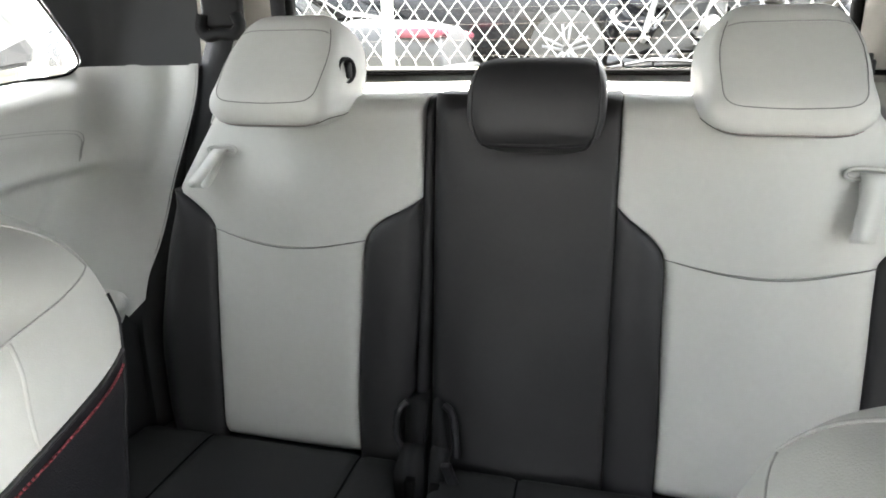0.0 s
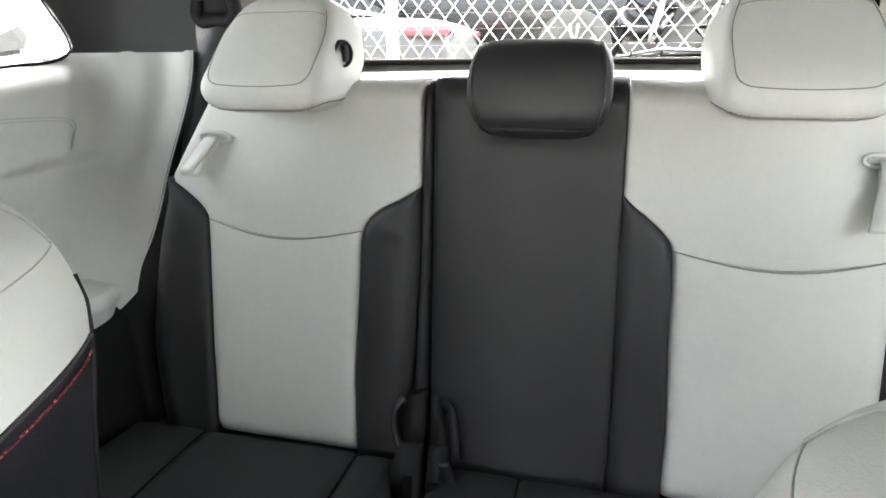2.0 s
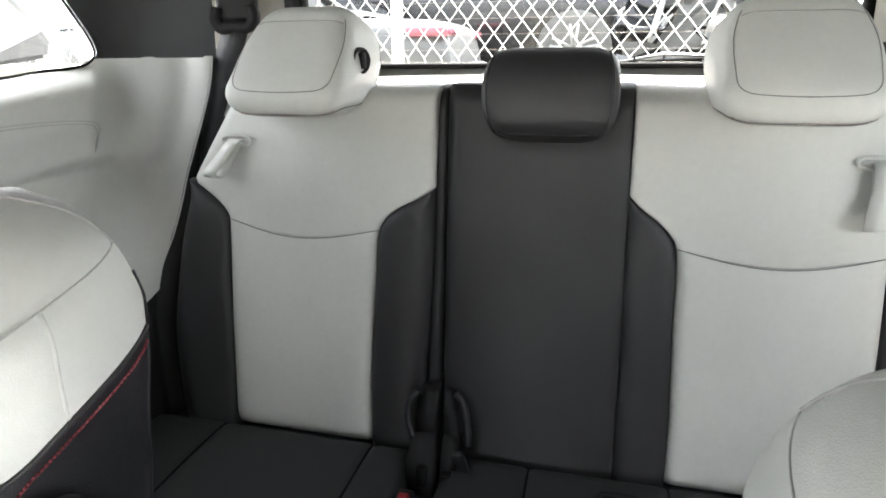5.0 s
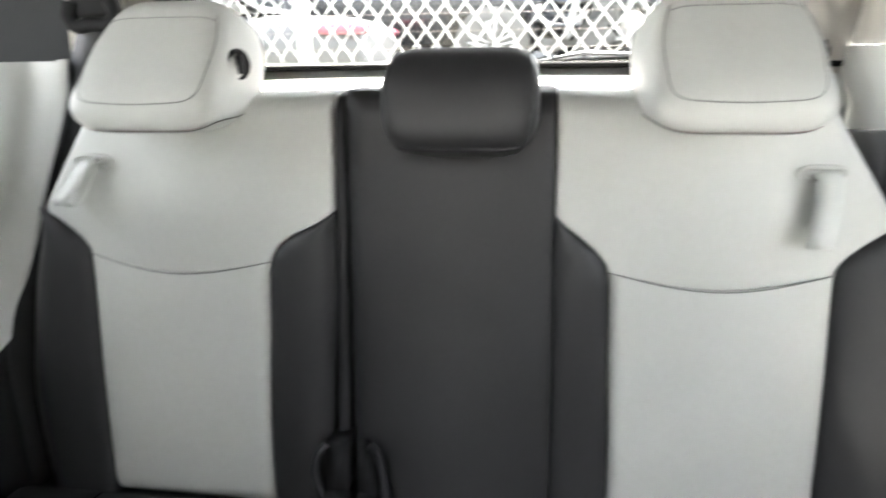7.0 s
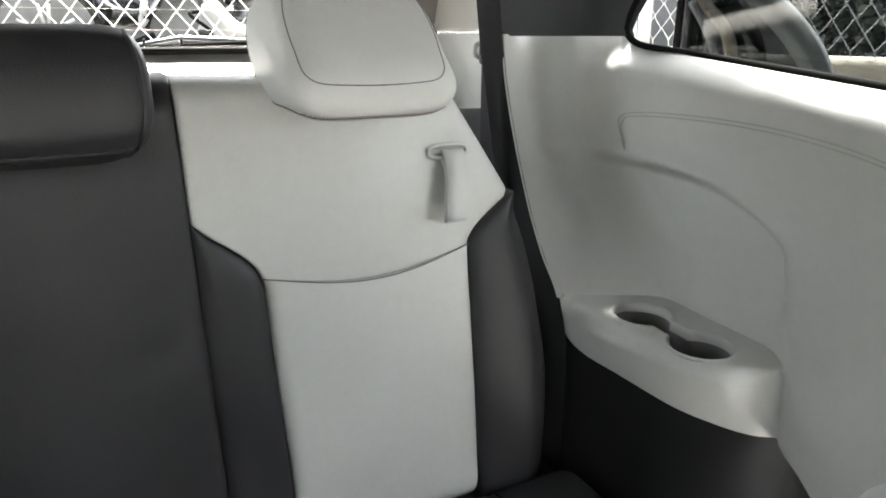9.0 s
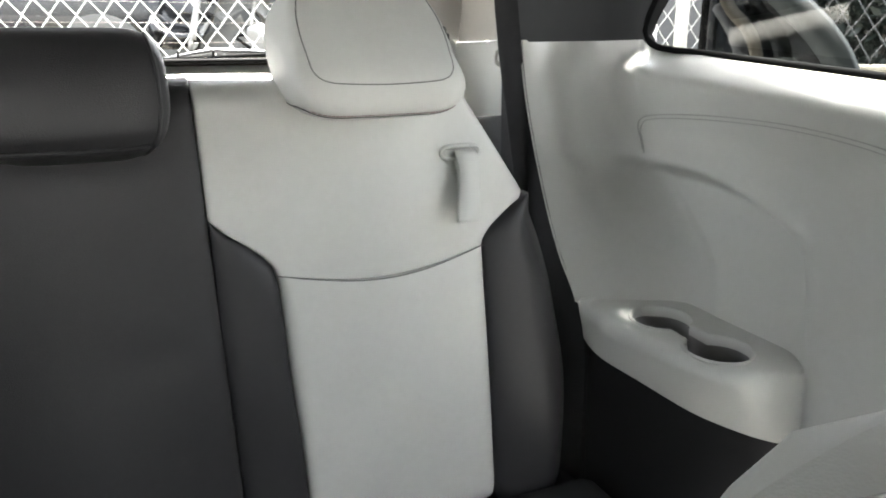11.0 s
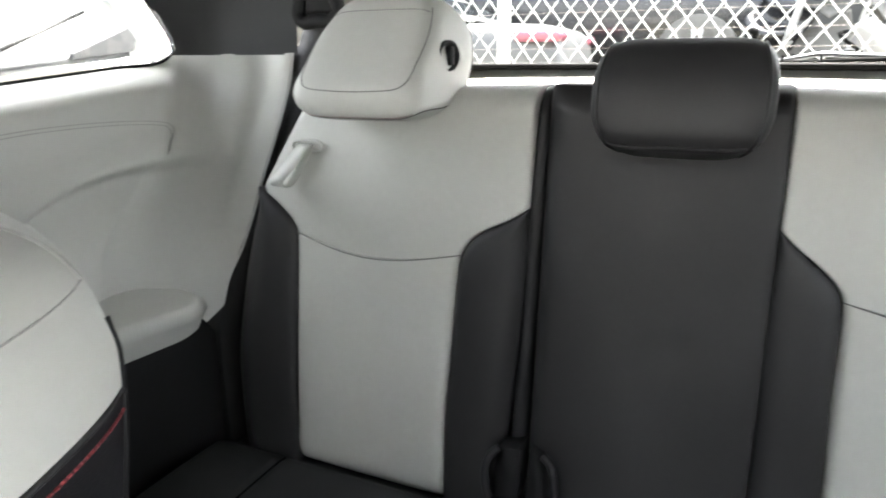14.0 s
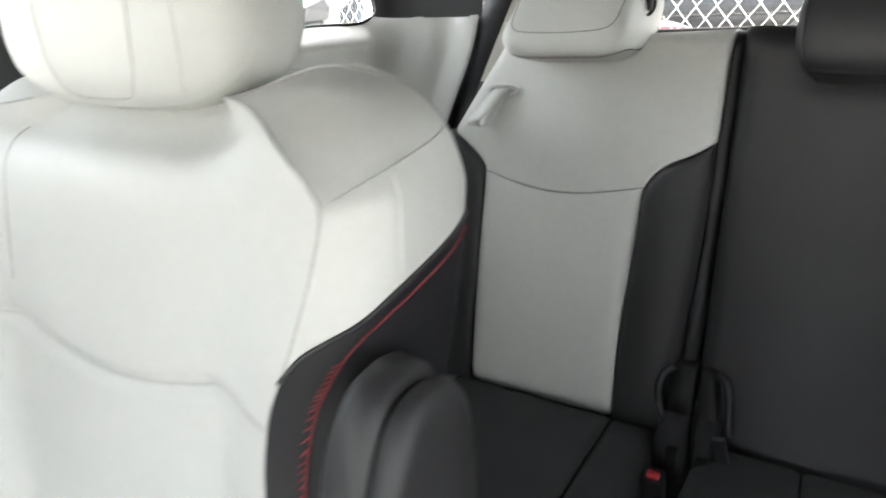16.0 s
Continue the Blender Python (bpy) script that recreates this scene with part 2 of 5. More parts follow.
SILL = curve((0.30, 0.787), (0.70, 0.787), (0.80, 0.789), (0.90, 0.790), (0.945, 0.785), (0.975, 0.771), (0.995, 0.763), (1.008, 0.760), (1.022, 0.764), (1.036, 0.776), (1.050, 0.792), (1.064, 0.810), (1.080, 0.828))
POCKET = curve((0.80, 0.70), (0.910, 0.735), (0.934, 0.79), (0.945, 0.828), (0.969, 0.849), (1.005, 0.866), (1.072, 0.885), (1.157, 0.893), (1.30, 0.889))
FOLD_Y = curve((0.64, 1.095), (0.70, 1.115), (0.756, 1.140), (0.874, 1.252), (1.02, 1.300), (1.09, 1.315))
EDGE_Y = curve((0.60, 1.170), (0.66, 1.185), (0.705, 1.205), (0.757, 1.25), (0.834, 1.298), (0.92, 1.333), (1.02, 1.358), (1.09, 1.368))


def smooth(t):
    t = max(0.0, min(1.0, t))
    return t * t * (3 - 2 * t)


def sill_z(y):
    """Lower edge of the quarter window."""
    return 1.062 - 0.10 * max(0.0, 1.24 - y)


def wall_x(y, z):
    """Inner face of the side trim ahead of its fold: distance from the middle line at a length y and a height z."""
    lip = sill_z(y) - 0.036
    q = z - lip
    x = SILL(1.008 + (q * 1.55 if q > 0 else q))
    flat = smooth((y - 1.205) / 0.07)
    x = x * (1 - flat) + 0.788 * flat
    # arm pocket pressed into the panel below a soft ridge
    edge = POCKET(y)
    wide = 0.034 * math.hypot(1, (POCKET(y + 0.004) - POCKET(y - 0.004)) / 0.008)
    x += 0.040 * smooth((y - 0.86) / 0.06) * smooth((edge - z) / wide + 0.45) * smooth((z - 0.66) / 0.16)
    # swelling ahead of the pocket
    x -= 0.028 * smooth((0.95 - y) / 0.07) * smooth((0.83 - z) / 0.13)
    # the ridge itself stands proud
    return x - 0.007 * math.exp(-((z - edge - 0.012) / 0.022) ** 2) * smooth((y - 0.90) / 0.06)


def wall_end(z, side=1):
    """Rear edge of the light trim panel beside the belt, in plan."""
    return (0.662 - (0.012 if side > 0 else 0.045) * smooth((z - 0.83) / 0.25), EDGE_Y(z))


def rear_plan(q, a, z, side, low=1.0):
    """Plan of the trim behind its fold: a soft inner corner, a slanting face and a raised lip beside the belt."""
    ex, ey = wall_end(z, side)
    f = Vector((a.x + 0.018, max(FOLD_Y(z), a.y + 0.02)))
    c = Vector((ex, ey))
    m = f.lerp(c, 0.30)
    if q < 0.5:
        t = q / 0.5
        p = a * (1 - t) ** 2 + f * 2 * t * (1 - t) + m * t * t
    else:
        p = m.lerp(c, (q - 0.5) / 0.5)
    d = 0.014 * math.exp(-((q - 0.80) / 0.10) ** 2) * low
    return Vector((p.x + d * 0.5, p.y + d))


def wall_point(u, z, side):
    """The trim surface: u from 0 to 1 runs back to the fold, from 1 to 2 round it to the rear edge."""
    y1 = FOLD_Y(z) - 0.055
    if u <= 1:
        y = 0.72 + (y1 - 0.72) * u
        return Vector((side * wall_x(y, z), y, z))
    p = rear_plan(u - 1, Vector((wall_x(y1, z), y1)), z, side, smooth((z - 0.74) / 0.1))
    return Vector((side * p.x, p.y, z))


LEDGE = curve((0.30, 0.806), (0.884, 0.806), (0.893, 0.782), (0.901, 0.757), (0.910, 0.740), (0.94, 0.716), (1.00, 0.690), (1.10, 0.670), (1.17, 0.662), (1.20, 0.664))
LOWEDGE = curve((0.3, 0.49), (0.80, 0.545), (0.827, 0.565), (0.858, 0.591), (0.882, 0.603), (0.92, 0.610), (0.988, 0.615), (1.077, 0.624), (1.134, 0.627), (1.185, 0.637), (1.20, 0.645))


def cup_wells(root, wells, wr, neck):
    """Two round wells joined by a neck, with a raised rim."""
    out = []
    phi = math.asin(neck / wr)
    for (a, b), start in ((wells[0], -math.pi / 2), (wells[1], math.pi / 2)):
        for k in range(37):
            w = start + phi + (2 * math.pi - 2 * phi) * k / 36
            out.append((a + wr * math.cos(w), b + wr * math.sin(w)))
    bm = bmesh.new()
    rings = []
    for grow, z, dx in ((1.10, 0.7030, 0), (1.06, 0.7060, 0), (1.0, 0.7050, 0), (0.965, 0.698, 0), (0.955, 0.690, 0.001)):
        ring = []
        for k, (x, y) in enumerate(out):
            a, b = wells[0] if k < 37 else wells[1]
            g = 1 + (grow - 1) * 1.0
            ring.append(bm.verts.new((a + (x - a) * g + dx, b + (y - b) * g, z)))
        rings.append(ring)
    m = len(out)
    for q, w in zip(rings, rings[1:]):
        for k in range(m):
            bm.faces.new((q[k], q[(k + 1) % m], w[(k + 1) % m], w[k]))
    cups = part("cup_wells", bm, TRIM, root, "twin round cup wells joined by a neck")
    # below the pale rim the wells' shade is put into a darker wall colour
    bm = bmesh.new()
    rings = []
    for grow, z, dx in ((0.958, 0.692, 0.001), (0.945, 0.688, 0.002), (0.90, 0.655, 0.007), (0.80, 0.617, 0.013)):
        rings.append([])
        for k, (x, y) in enumerate(out):
            a, b = wells[0] if k < 37 else wells[1]
            rings[-1].append(bm.verts.new((a + (x - a) * grow + dx, b + (y - b) * grow, z)))
    for q, w in zip(rings, rings[1:]):
        for k in range(m):
            bm.faces.new((q[k], q[(k + 1) % m], w[(k + 1) % m], w[k]))
    bm.faces.new(rings[-1])
    part("lower_wall", bm, WELLSHADE, cups, "cup well wall coloured darker for the shade inside")


LOWEDGE_PLAIN = curve((0.3, 0.49), (0.80, 0.545), (0.87, 0.600), (0.95, 0.632), (1.03, 0.637), (1.08, 0.640), (1.12, 0.646), (1.158, 0.652), (1.168, 0.640), (1.19, 0.61), (1.25, 0.59))
LEDGE_PLAIN = curve((0.30, 0.806), (0.84, 0.806), (0.872, 0.796), (0.90, 0.760), (0.925, 0.715), (0.97, 0.688), (1.06, 0.662), (1.108, 0.651), (1.128, 0.654), (1.142, 0.664), (1.152, 0.672), (1.20, 0.673))


def side_trim(side):
    tag = "left" if side < 0 else "right"
    root = thing("wall_" + tag, "pale grey moulded plastic quarter trim with arm pocket and " + ("cupholder ledge" if side > 0 else "armrest ledge"), "wall", kind="structure")
    us = [k / 60 for k in range(60)] + [1 + k / 44 for k in range(45)]
    # upper light panel, from the ledge to the window sill and the trim joint
    bm = bmesh.new()
    n = 80
    rows = []
    for u in us:
        real = wall_point(u, 1.05, side).y
        top = sill_z(real) + (1.0785 - sill_z(real)) * smooth((real - 1.225) / 0.035)
        base = 0.70 if side > 0 else 0.60 + 0.068 * max(0.0, (u - 1.5) / 0.5) ** 2
        rows.append([bm.verts.new(wall_point(u, base + (top - base) * k / n, side)) for k in range(n + 1)])
    for q, w in zip(rows, rows[1:]):
        for k in range(n):
            bm.faces.new((q[k], w[k], w[k + 1], q[k + 1]))
    part("panel", bm, TRIM, root)
    # ledge and the face below it, with two cup wells joined by a neck
    wells = ((0.730, 1.092), (0.728, 0.985))
    wr, neck = 0.041, 0.017
    bm = bmesh.new()
    rows = []
    for k in range(181):
        y = 0.72 + ((1.197 if side > 0 else 1.158) - 0.72) * k / 180
        xi, xo, lo = (LEDGE if side > 0 else LEDGE_PLAIN)(y), wall_x(min(y, 1.12), 0.70) + 0.004, (LOWEDGE if side > 0 else LOWEDGE_PLAIN)(y)
        top = 0.703 if side > 0 else 0.692
        if y > 1.12:
            t = (y - 1.12) / 0.077
            xo = xo + (0.668 - xo) * t ** 2.2
        tuck = 0.017 * smooth((y - 0.900) / 0.03) * smooth((1.15 - y) / 0.05) if side > 0 else 0.0
        xi = min(xi - tuck, xo - 0.001)
        r = min(0.02, (xo - xi) * 0.45)
        ring = []
        for j in range(37):
            ring.append((xo + (xi + r - xo) * j / 36, top + (0.004 if side > 0 else 0.008) * (1 - j / 36)))
        for j in range(1, 9):
            a = math.pi / 2 * j / 8
            ring.append((xi + r - r * math.sin(a), top - r + r * math.cos(a)))
        for j in range(1, 9):
            ring.append((xi + (0.012 * smooth((y - 0.87) / 0.04) + tuck) * (j / 8), top - r + (lo - top + r) * j / 8))
        rows.append([bm.verts.new((side * x, y, z)) for x, z in ring])
    for q, w in zip(rows, rows[1:]):
        for k in range(len(q) - 1):
            f = (q[k], w[k], w[k + 1], q[k + 1])
            c = sum((v.co for v in f), Vector()) / 4
            x = abs(c.x)
            inside = side > 0 and c.z > 0.69 and (any(math.hypot(x - a, c.y - b) < wr - 0.0015 for a, b in wells) or (0.984 < c.y < 1.092 and abs(x - 0.729) < neck - 0.001))
            if not inside:
                bm.faces.new(f)
    bm.faces.new(rows[-1])
    bmesh.ops.delete(bm, geom=[v for v in bm.verts if not v.link_faces], context="VERTS")
    part("ledge", bm, TRIM, root)
    if side > 0:
        cup_wells(root, wells, wr, neck)
    # black lower trim over the wheel housing
    bm = bmesh.new()
    rows = []
    for k in range(41):
        y = 0.72 + (1.25 - 0.72) * k / 40
        x0 = LEDGE(min(y, 1.2)) + 0.018
        lo = (LOWEDGE(min(y, 1.2)) if side > 0 else LOWEDGE_PLAIN(y)) - 0.002
        rows.append([bm.verts.new((side * (x0 + 0.004 + 0.02 * (j / 8) ** 2), y, lo + (FLOOR - lo) * j / 8)) for j in range(9)])
    for q, w in zip(rows, rows[1:]):
        for j in range(8):
            bm.faces.new((q[j], w[j], w[j + 1], q[j + 1]))
    part("lower_trim", bm, BLACK, root, "black lower side trim")
    # added dark sheet behind the panel's rear edge, blocks light leaking from outside
    bm = bmesh.new()
    zs = [FLOOR + (1.082 - FLOOR) * k / 30 for k in range(31)]
    rows = []
    for z in zs:
        ex, ey = wall_end(max(z, 0.62), side)
        rows.append([bm.verts.new((side * (ex + (0.648 - ex) * t + 0.003), ey - 0.002 + (1.43 - ey) * t, z)) for t in (0, 0.25, 0.5, 0.75, 1.0)])
    for q, w in zip(rows, rows[1:]):
        for k in range(4):
            bm.faces.new((q[k], q[k + 1], w[k + 1], w[k]))
    bmesh.ops.remove_doubles(bm, verts=bm.verts[:], dist=1e-5)
    part("edge_return", bm, CARPET, root)
    # added black sheet that stops outside light through the slit under the panel
    bm = bmesh.new()
    low, high = [], []
    for k in range(21):
        zt = 0.606 + 0.09 * smooth((k / 20 - 0.3) / 0.7) if side > 0 else 0.612 + 0.066 * max(0.0, (k / 20 - 0.5) / 0.5) ** 2
        p = rear_plan(k / 20, Vector((0.80, FOLD_Y(zt) - 0.06)), zt, side, 0.0) + Vector((0.004, 0.008))
        low.append(bm.verts.new((side * p.x, p.y, FLOOR)))
        high.append(bm.verts.new((side * p.x, p.y, zt)))
    for k in range(20):
        bm.faces.new((low[k], low[k + 1], high[k + 1], high[k]))
    part("gap_sheet", bm, BLACK, root, "added black sheet that closes the slit under the panel")
    # double pressed line below the sill, rear end turned down, groove shade coloured in
    for k, (dy, dz) in enumerate(((0.0, 0.0), (-0.006, -0.0055))):
        bm = bmesh.new()
        line = spline([(0, 0.78, 0.945), (0, 0.86, 0.966), (0, 0.95, 0.977), (0, 1.05, 0.979), (0, 1.15, 0.975), (0, 1.215, 0.968), (0, 1.238 + dy, 0.960), (0, 1.243 + dy, 0.950), (0, 1.238 + dy, 0.938), (0, 1.226 + dy, 0.918)], 8)
        tube(bm, [Vector((side * (wall_x(p.y, p.z + dz) + 0.0004), p.y, p.z + dz)) for p in line], 0.0010, 5)
        part("pressed_line", bm, LINE, root)
    return root


def upper_trim(side):
    """Dark pillar trim above the joint, with the slanted rear edge of the quarter window, and the pane."""
    tag = "left" if side < 0 else "right"
    root = thing("pillar_" + tag, "dark grey plastic pillar trim above the quarter panel", "pillar trim", kind="structure")
    off = 0.018 if side < 0 else 0.0
    edge = curve((1.076, 1.236 + off), (1.085, 1.242 + off), (1.10, 1.236 + off), (1.16, 1.188 + off), (1.25, 1.10 + off), (1.30, 1.045 + off), (1.46, 0.86 + off))
    bm = bmesh.new()
    rows = []
    for j in range(31):
        z = 1.0755 + (ROOF + 0.005 - 1.0755) * j / 30
        y0 = edge(z)
        row = []
        for k in range(25):
            t = k / 24
            x0 = 0.790 - 0.10 * (z - 1.076)
            p = rear_plan(t, Vector((x0, y0)), 1.08, side, 0.0) - Vector((0.006 + 0.03 * (z - 1.076) * t, -0.004 * t))
            row.append(bm.verts.new((side * p.x, p.y, z)))
        rows.append(row)
    for q, w in zip(rows, rows[1:]):
        for k in range(24):
            bm.faces.new((q[k], q[k + 1], w[k + 1], w[k]))
    part("pillar_cover", bm, GREY, root)
    # window rubber along the sill, round the corner and up the slanted edge
    win = thing("window_" + tag, "fixed quarter window in a black rubber seal", "window", kind="structure")
    loop = [(side * (wall_x(0.72 + 0.44 * k / 10, sill_z(0.72 + 0.44 * k / 10)) + 0.003), 0.72 + 0.44 * k / 10, sill_z(0.72 + 0.44 * k / 10) + 0.002) for k in range(11)]
    loop += [(side * 0.802, 1.205 + off, 1.061), (side * 0.794, 1.230 + off, 1.068), (side * 0.789, 1.243 + off, 1.084)]
    loop += [(side * (0.788 - 0.10 * (z - 1.076)), edge(z), z) for z in (1.11, 1.14, 1.18, 1.22, 1.26, 1.30, 1.36, 1.42)]
    bm = bmesh.new()
    tube(bm, spline(loop, 4), 0.0046 if side > 0 else 0.0024, 8)
    part("window_seal", bm, RUBBER, win)
    bm = bmesh.new()
    g = [bm.verts.new(p) for p in ((side * 0.843, 0.70, 1.00), (side * 0.843, 1.28, 1.05), (side * 0.84, 1.28, 1.12), (side * 0.81, 0.92, 1.43), (side * 0.81, 0.70, 1.43))]
    bm.faces.new(g)
    part("pane", bm, PANE if side > 0 else LEFTPANE, win, smooth=False)
    # reveal from the rubber out to the glass; white on the left mimics glare
    bm = bmesh.new()
    outer = [(side * 0.845, p[1] + (0.05 if i > 10 else 0), p[2] - (0.012 if i <= 11 else 0)) for i, p in enumerate(loop)]
    a = [bm.verts.new(p) for p in loop]
    b = [bm.verts.new(p) for p in outer]
    for k in range(len(a) - 1):
        bm.faces.new((a[k], a[k + 1], b[k + 1], b[k]))
    part("reveal", bm, RUBBER if side > 0 else PAINTW, win)
    return root


def cargo_side(side):
    """Side of the load space behind the seat: beige above, pale below, dark at the foot."""
    tag = "left" if side < 0 else "right"
    root = thing("cargo_wall_" + tag, "beige and white load space side trim", "wall", kind="structure")
    xs = curve((1.40, 0.655), (1.46, 0.69), (1.55, 0.69), (1.70, 0.655))
    for name, z0, z1, mat in (("upper_cover", 1.082, ROOF + 0.005, BEIGE), ("side_cover", 0.962, 1.0805, TRIM), ("lower_cover", FLOOR, 0.9605, GREY)):
        bm = bmesh.new()
        rows = []
        for j in range(9):
            z = z0 + (z1 - z0) * j / 8
            rows.append([bm.verts.new((side * (xs(1.40 + 0.30 * k / 14) - (0.004 if name == "side_cover" else 0)), 1.40 + 0.30 * k / 14, z - (0.03 * k / 14 if name == "side_cover" and j == 0 else 0))) for k in range(15)])
        for q, w in zip(rows, rows[1:]):
            for k in range(14):
                bm.faces.new((q[k], q[k + 1], w[k + 1], w[k]))
        part(name, bm, mat, root)
    bm = bmesh.new()
    box(bm, (side * 0.682, 1.475, 1.052), (0.006, 0.030, 0.046), 0.004)
    part("hook_recess", bm, GREY, root)
    bm = bmesh.new()
    tube(bm, spline([(side * 0.680, 1.475, 1.066), (side * 0.664, 1.472, 1.060), (side * 0.662, 1.472, 1.046), (side * 0.672, 1.473, 1.040)], 5), 0.004, 8)
    part("hook", bm, TRIM, root)
    return root


def shell():
    """Body panels, roof and floor round the cabin."""
    bm = bmesh.new()
    box(bm, (0, -0.02, ROOF + 0.02), (1.75, 3.64, 0.03), 0.006)
    tagged(obj("ceiling", bm, HEADLINER), "dark grey woven headliner", "ceiling", kind="structure")
    # floor is out of view; its grey is picked to bounce light upward
    bm = bmesh.new()
    box(bm, (0, -0.05, FLOOR - 0.03), (1.75, 3.6, 0.06), 0.01)
    tagged(obj("floor", bm, FLOORMAT), "grey carpeted van floor", "floor", kind="structure")
    for side, tag in ((-1, "left"), (1, "right")):
        root = thing("body_side_" + tag, "painted outer body side of the van", "body panel", kind="structure")
        bm = bmesh.new()
        box(bm, (side * 0.915, 1.225, 0.45), (0.07, 1.03, 1.00), 0.02)
        part("quarter_panel", bm, PAINTW, root)
        bm = bmesh.new()
        tube(bm, [(side * 0.85, 0.71, 0.0), (side * 0.85, 0.71, 0.95), (side * 0.835, 0.69, 1.44)], 0.030, 8)
        part("door_post", bm, GREY, root)
        # unseen rail along the roof, made deep to keep high sky light out
        bm = bmesh.new()
        box(bm, (side * 0.85, -0.53, 1.31), (0.06, 2.42, 0.30), 0.02)
        part("shading_rail", bm, HEADLINER, root)
        # unseen pillars; doors shut on one side, open on the other, to steer daylight
        bm = bmesh.new()
        box(bm, (side * 0.86, -0.56, 0.70), (0.07, 0.16, 1.36), 0.02)
        part("door_pillar", bm, GREY, root)
        if side < 0:
            for name, c, d in (("unseen_door", (0, 0.10, 0.46), (0.06, 1.16, 0.90)), ("unseen_pillar", (0, 0.62, 1.05), (0.05, 0.13, 0.36))):
                bm = bmesh.new()
                box(bm, (side * 0.87, c[1], c[2]), d, 0.02)
                part(name, bm, GREY, root)
            bm = bmesh.new()
            box(bm, (side * 0.87, 0.04, 1.06), (0.004, 1.05, 0.36))
            part("door_pane", bm, SIDEPANE, root, smooth=False)
        if side < 0:
            bm = bmesh.new()
            box(bm, (side * 0.87, -1.19, 0.46), (0.06, 1.10, 0.90), 0.02)
            part("unseen_front_door", bm, GREY, root)
    # unseen dashboard wall; its off-centre windscreen opening is sized to steer the light
    root = thing("wall_front", "plain dark unseen front wall with an opening sized for the light", "wall", kind="structure")
    for c, d in (((0, -1.75, 0.315), (1.76, 0.06, 0.61)), ((0, -1.75, 1.25), (1.76, 0.06, 0.40)), ((-0.81, -1.75, 0.835), (0.14, 0.06, 0.43)), ((0.64, -1.75, 0.835), (0.48, 0.06, 0.43))):
        bm = bmesh.new()
        box(bm, c, d, 0.01)
        part("panel", bm, GREY, root)


def tailgate():
    root = thing("tailgate", "white inner tailgate trim below the rear window", "tailgate", kind="structure")

    shelf = curve((0.0, 1.640), (0.80, 1.600), (0.90, 1.590), (0.94, 1.605), (1.0, 1.672))
    rise = curve((0.0, 0.10), (0.80, 0.93), (0.90, 0.985), (0.94, 1.006), (1.0, 1.046))

    def f(u, v):
        x = -0.66 + 1.32 * u
        return Vector((x, shelf(v) - 0.012 * math.cos(x * 2) + 0.012, rise(v)))
    part("lower_trim", sheet(f, 30, 40, (0, 0.03, 0), even=True), TRIM, root)
    bm = bmesh.new()
    pts = [(-0.66, 1.66, 1.048), (-0.4, 1.672, 1.050), (0, 1.675, 1.051), (0.4, 1.672, 1.050), (0.66, 1.66, 1.048)]
    ribbon(bm, spline(pts, 8), (0, 1, -0.2), 0.03, 0.009)
    part("window_strip", bm, RUBBER, root)
    for side in (-1, 1):
        bm = bmesh.new()
        ribbon(bm, spline([(side * 0.572, 1.68, 1.04), (side * 0.562, 1.65, 1.18), (side * 0.551, 1.625, 1.26), (side * 0.540, 1.575, 1.43)], 6), (1, 0, 0), 0.014, 0.03)
        part("window_seal", bm, RUBBER, root)
        bm = bmesh.new()
        ribbon(bm, spline([(side * 0.63, 1.675, 1.02), (side * 0.62, 1.645, 1.18), (side * 0.608, 1.62, 1.26), (side * 0.592, 1.565, 1.43)], 6), (1, 0, 0), 0.10, 0.03)
        part("pillar_cover", bm, BEIGE, root)
    win = thing("window_rear", "rear window with heating lines and a parked wiper", "window", kind="structure")
    bm = bmesh.new()
    bm.faces.new([bm.verts.new(p) for p in ((-0.62, 1.712, 1.04), (0.62, 1.712, 1.04), (0.57, 1.575, 1.435), (-0.57, 1.575, 1.435))])
    pane = part("pane", bm, REARPANE, win, smooth=False)
    pane.visible_shadow = False
    for k in range(10):
        z = 1.085 + 0.032 * k
        bm = bmesh.new()
        tube(bm, [(-0.55, 1.712 - 0.342 * (z - 1.04) - 0.002, z), (0.55, 1.712 - 0.342 * (z - 1.04) - 0.002, z)], 0.0003, 4)
        part("heating_line", bm, FILAMENT, win)
    wiper = thing("rear_wiper", "black rear wiper resting on the glass", "wiper", (0.1, 1.72, 1.05))
    bm = bmesh.new()
    tube(bm, [(0.02, 0.012, 0.004), (0.22, 0.014, 0.012), (0.42, 0.012, 0.010)], 0.006, 6)
    part("blade", bm, RUBBER, wiper)
    bm = bmesh.new()
    tube(bm, [(0.0, 0.025, 0.0), (0.12, 0.028, 0.022), (0.24, 0.022, 0.016)], 0.005, 6)
    part("arm", bm, STEEL, wiper)
    for x in (0.06, 0.12, 0.30, 0.36):
        bm = bmesh.new()
        box(bm, (x, 0.013, 0.012), (0.004, 0.012, 0.018), 0.001)
        part("clip", bm, BLACK, wiper)


for s in (-1, 1):
    side_trim(s)
    upper_trim(s)
    cargo_side(s)
shell()
tailgate()

# ---- third row ----
FACE = curve((0.36, 1.150), (0.43, 1.160), (0.60, 1.172), (0.80, 1.186), (0.90, 1.190), (1.04, 1.200))
OUT = curve((0.38, 0.628), (0.45, 0.646), (0.565, 0.652), (0.70, 0.634), (0.81, 0.606), (0.878, 0.570))
WING = curve((0.878, 0.570), (0.95, 0.524), (1.00, 0.492), (1.035, 0.470))
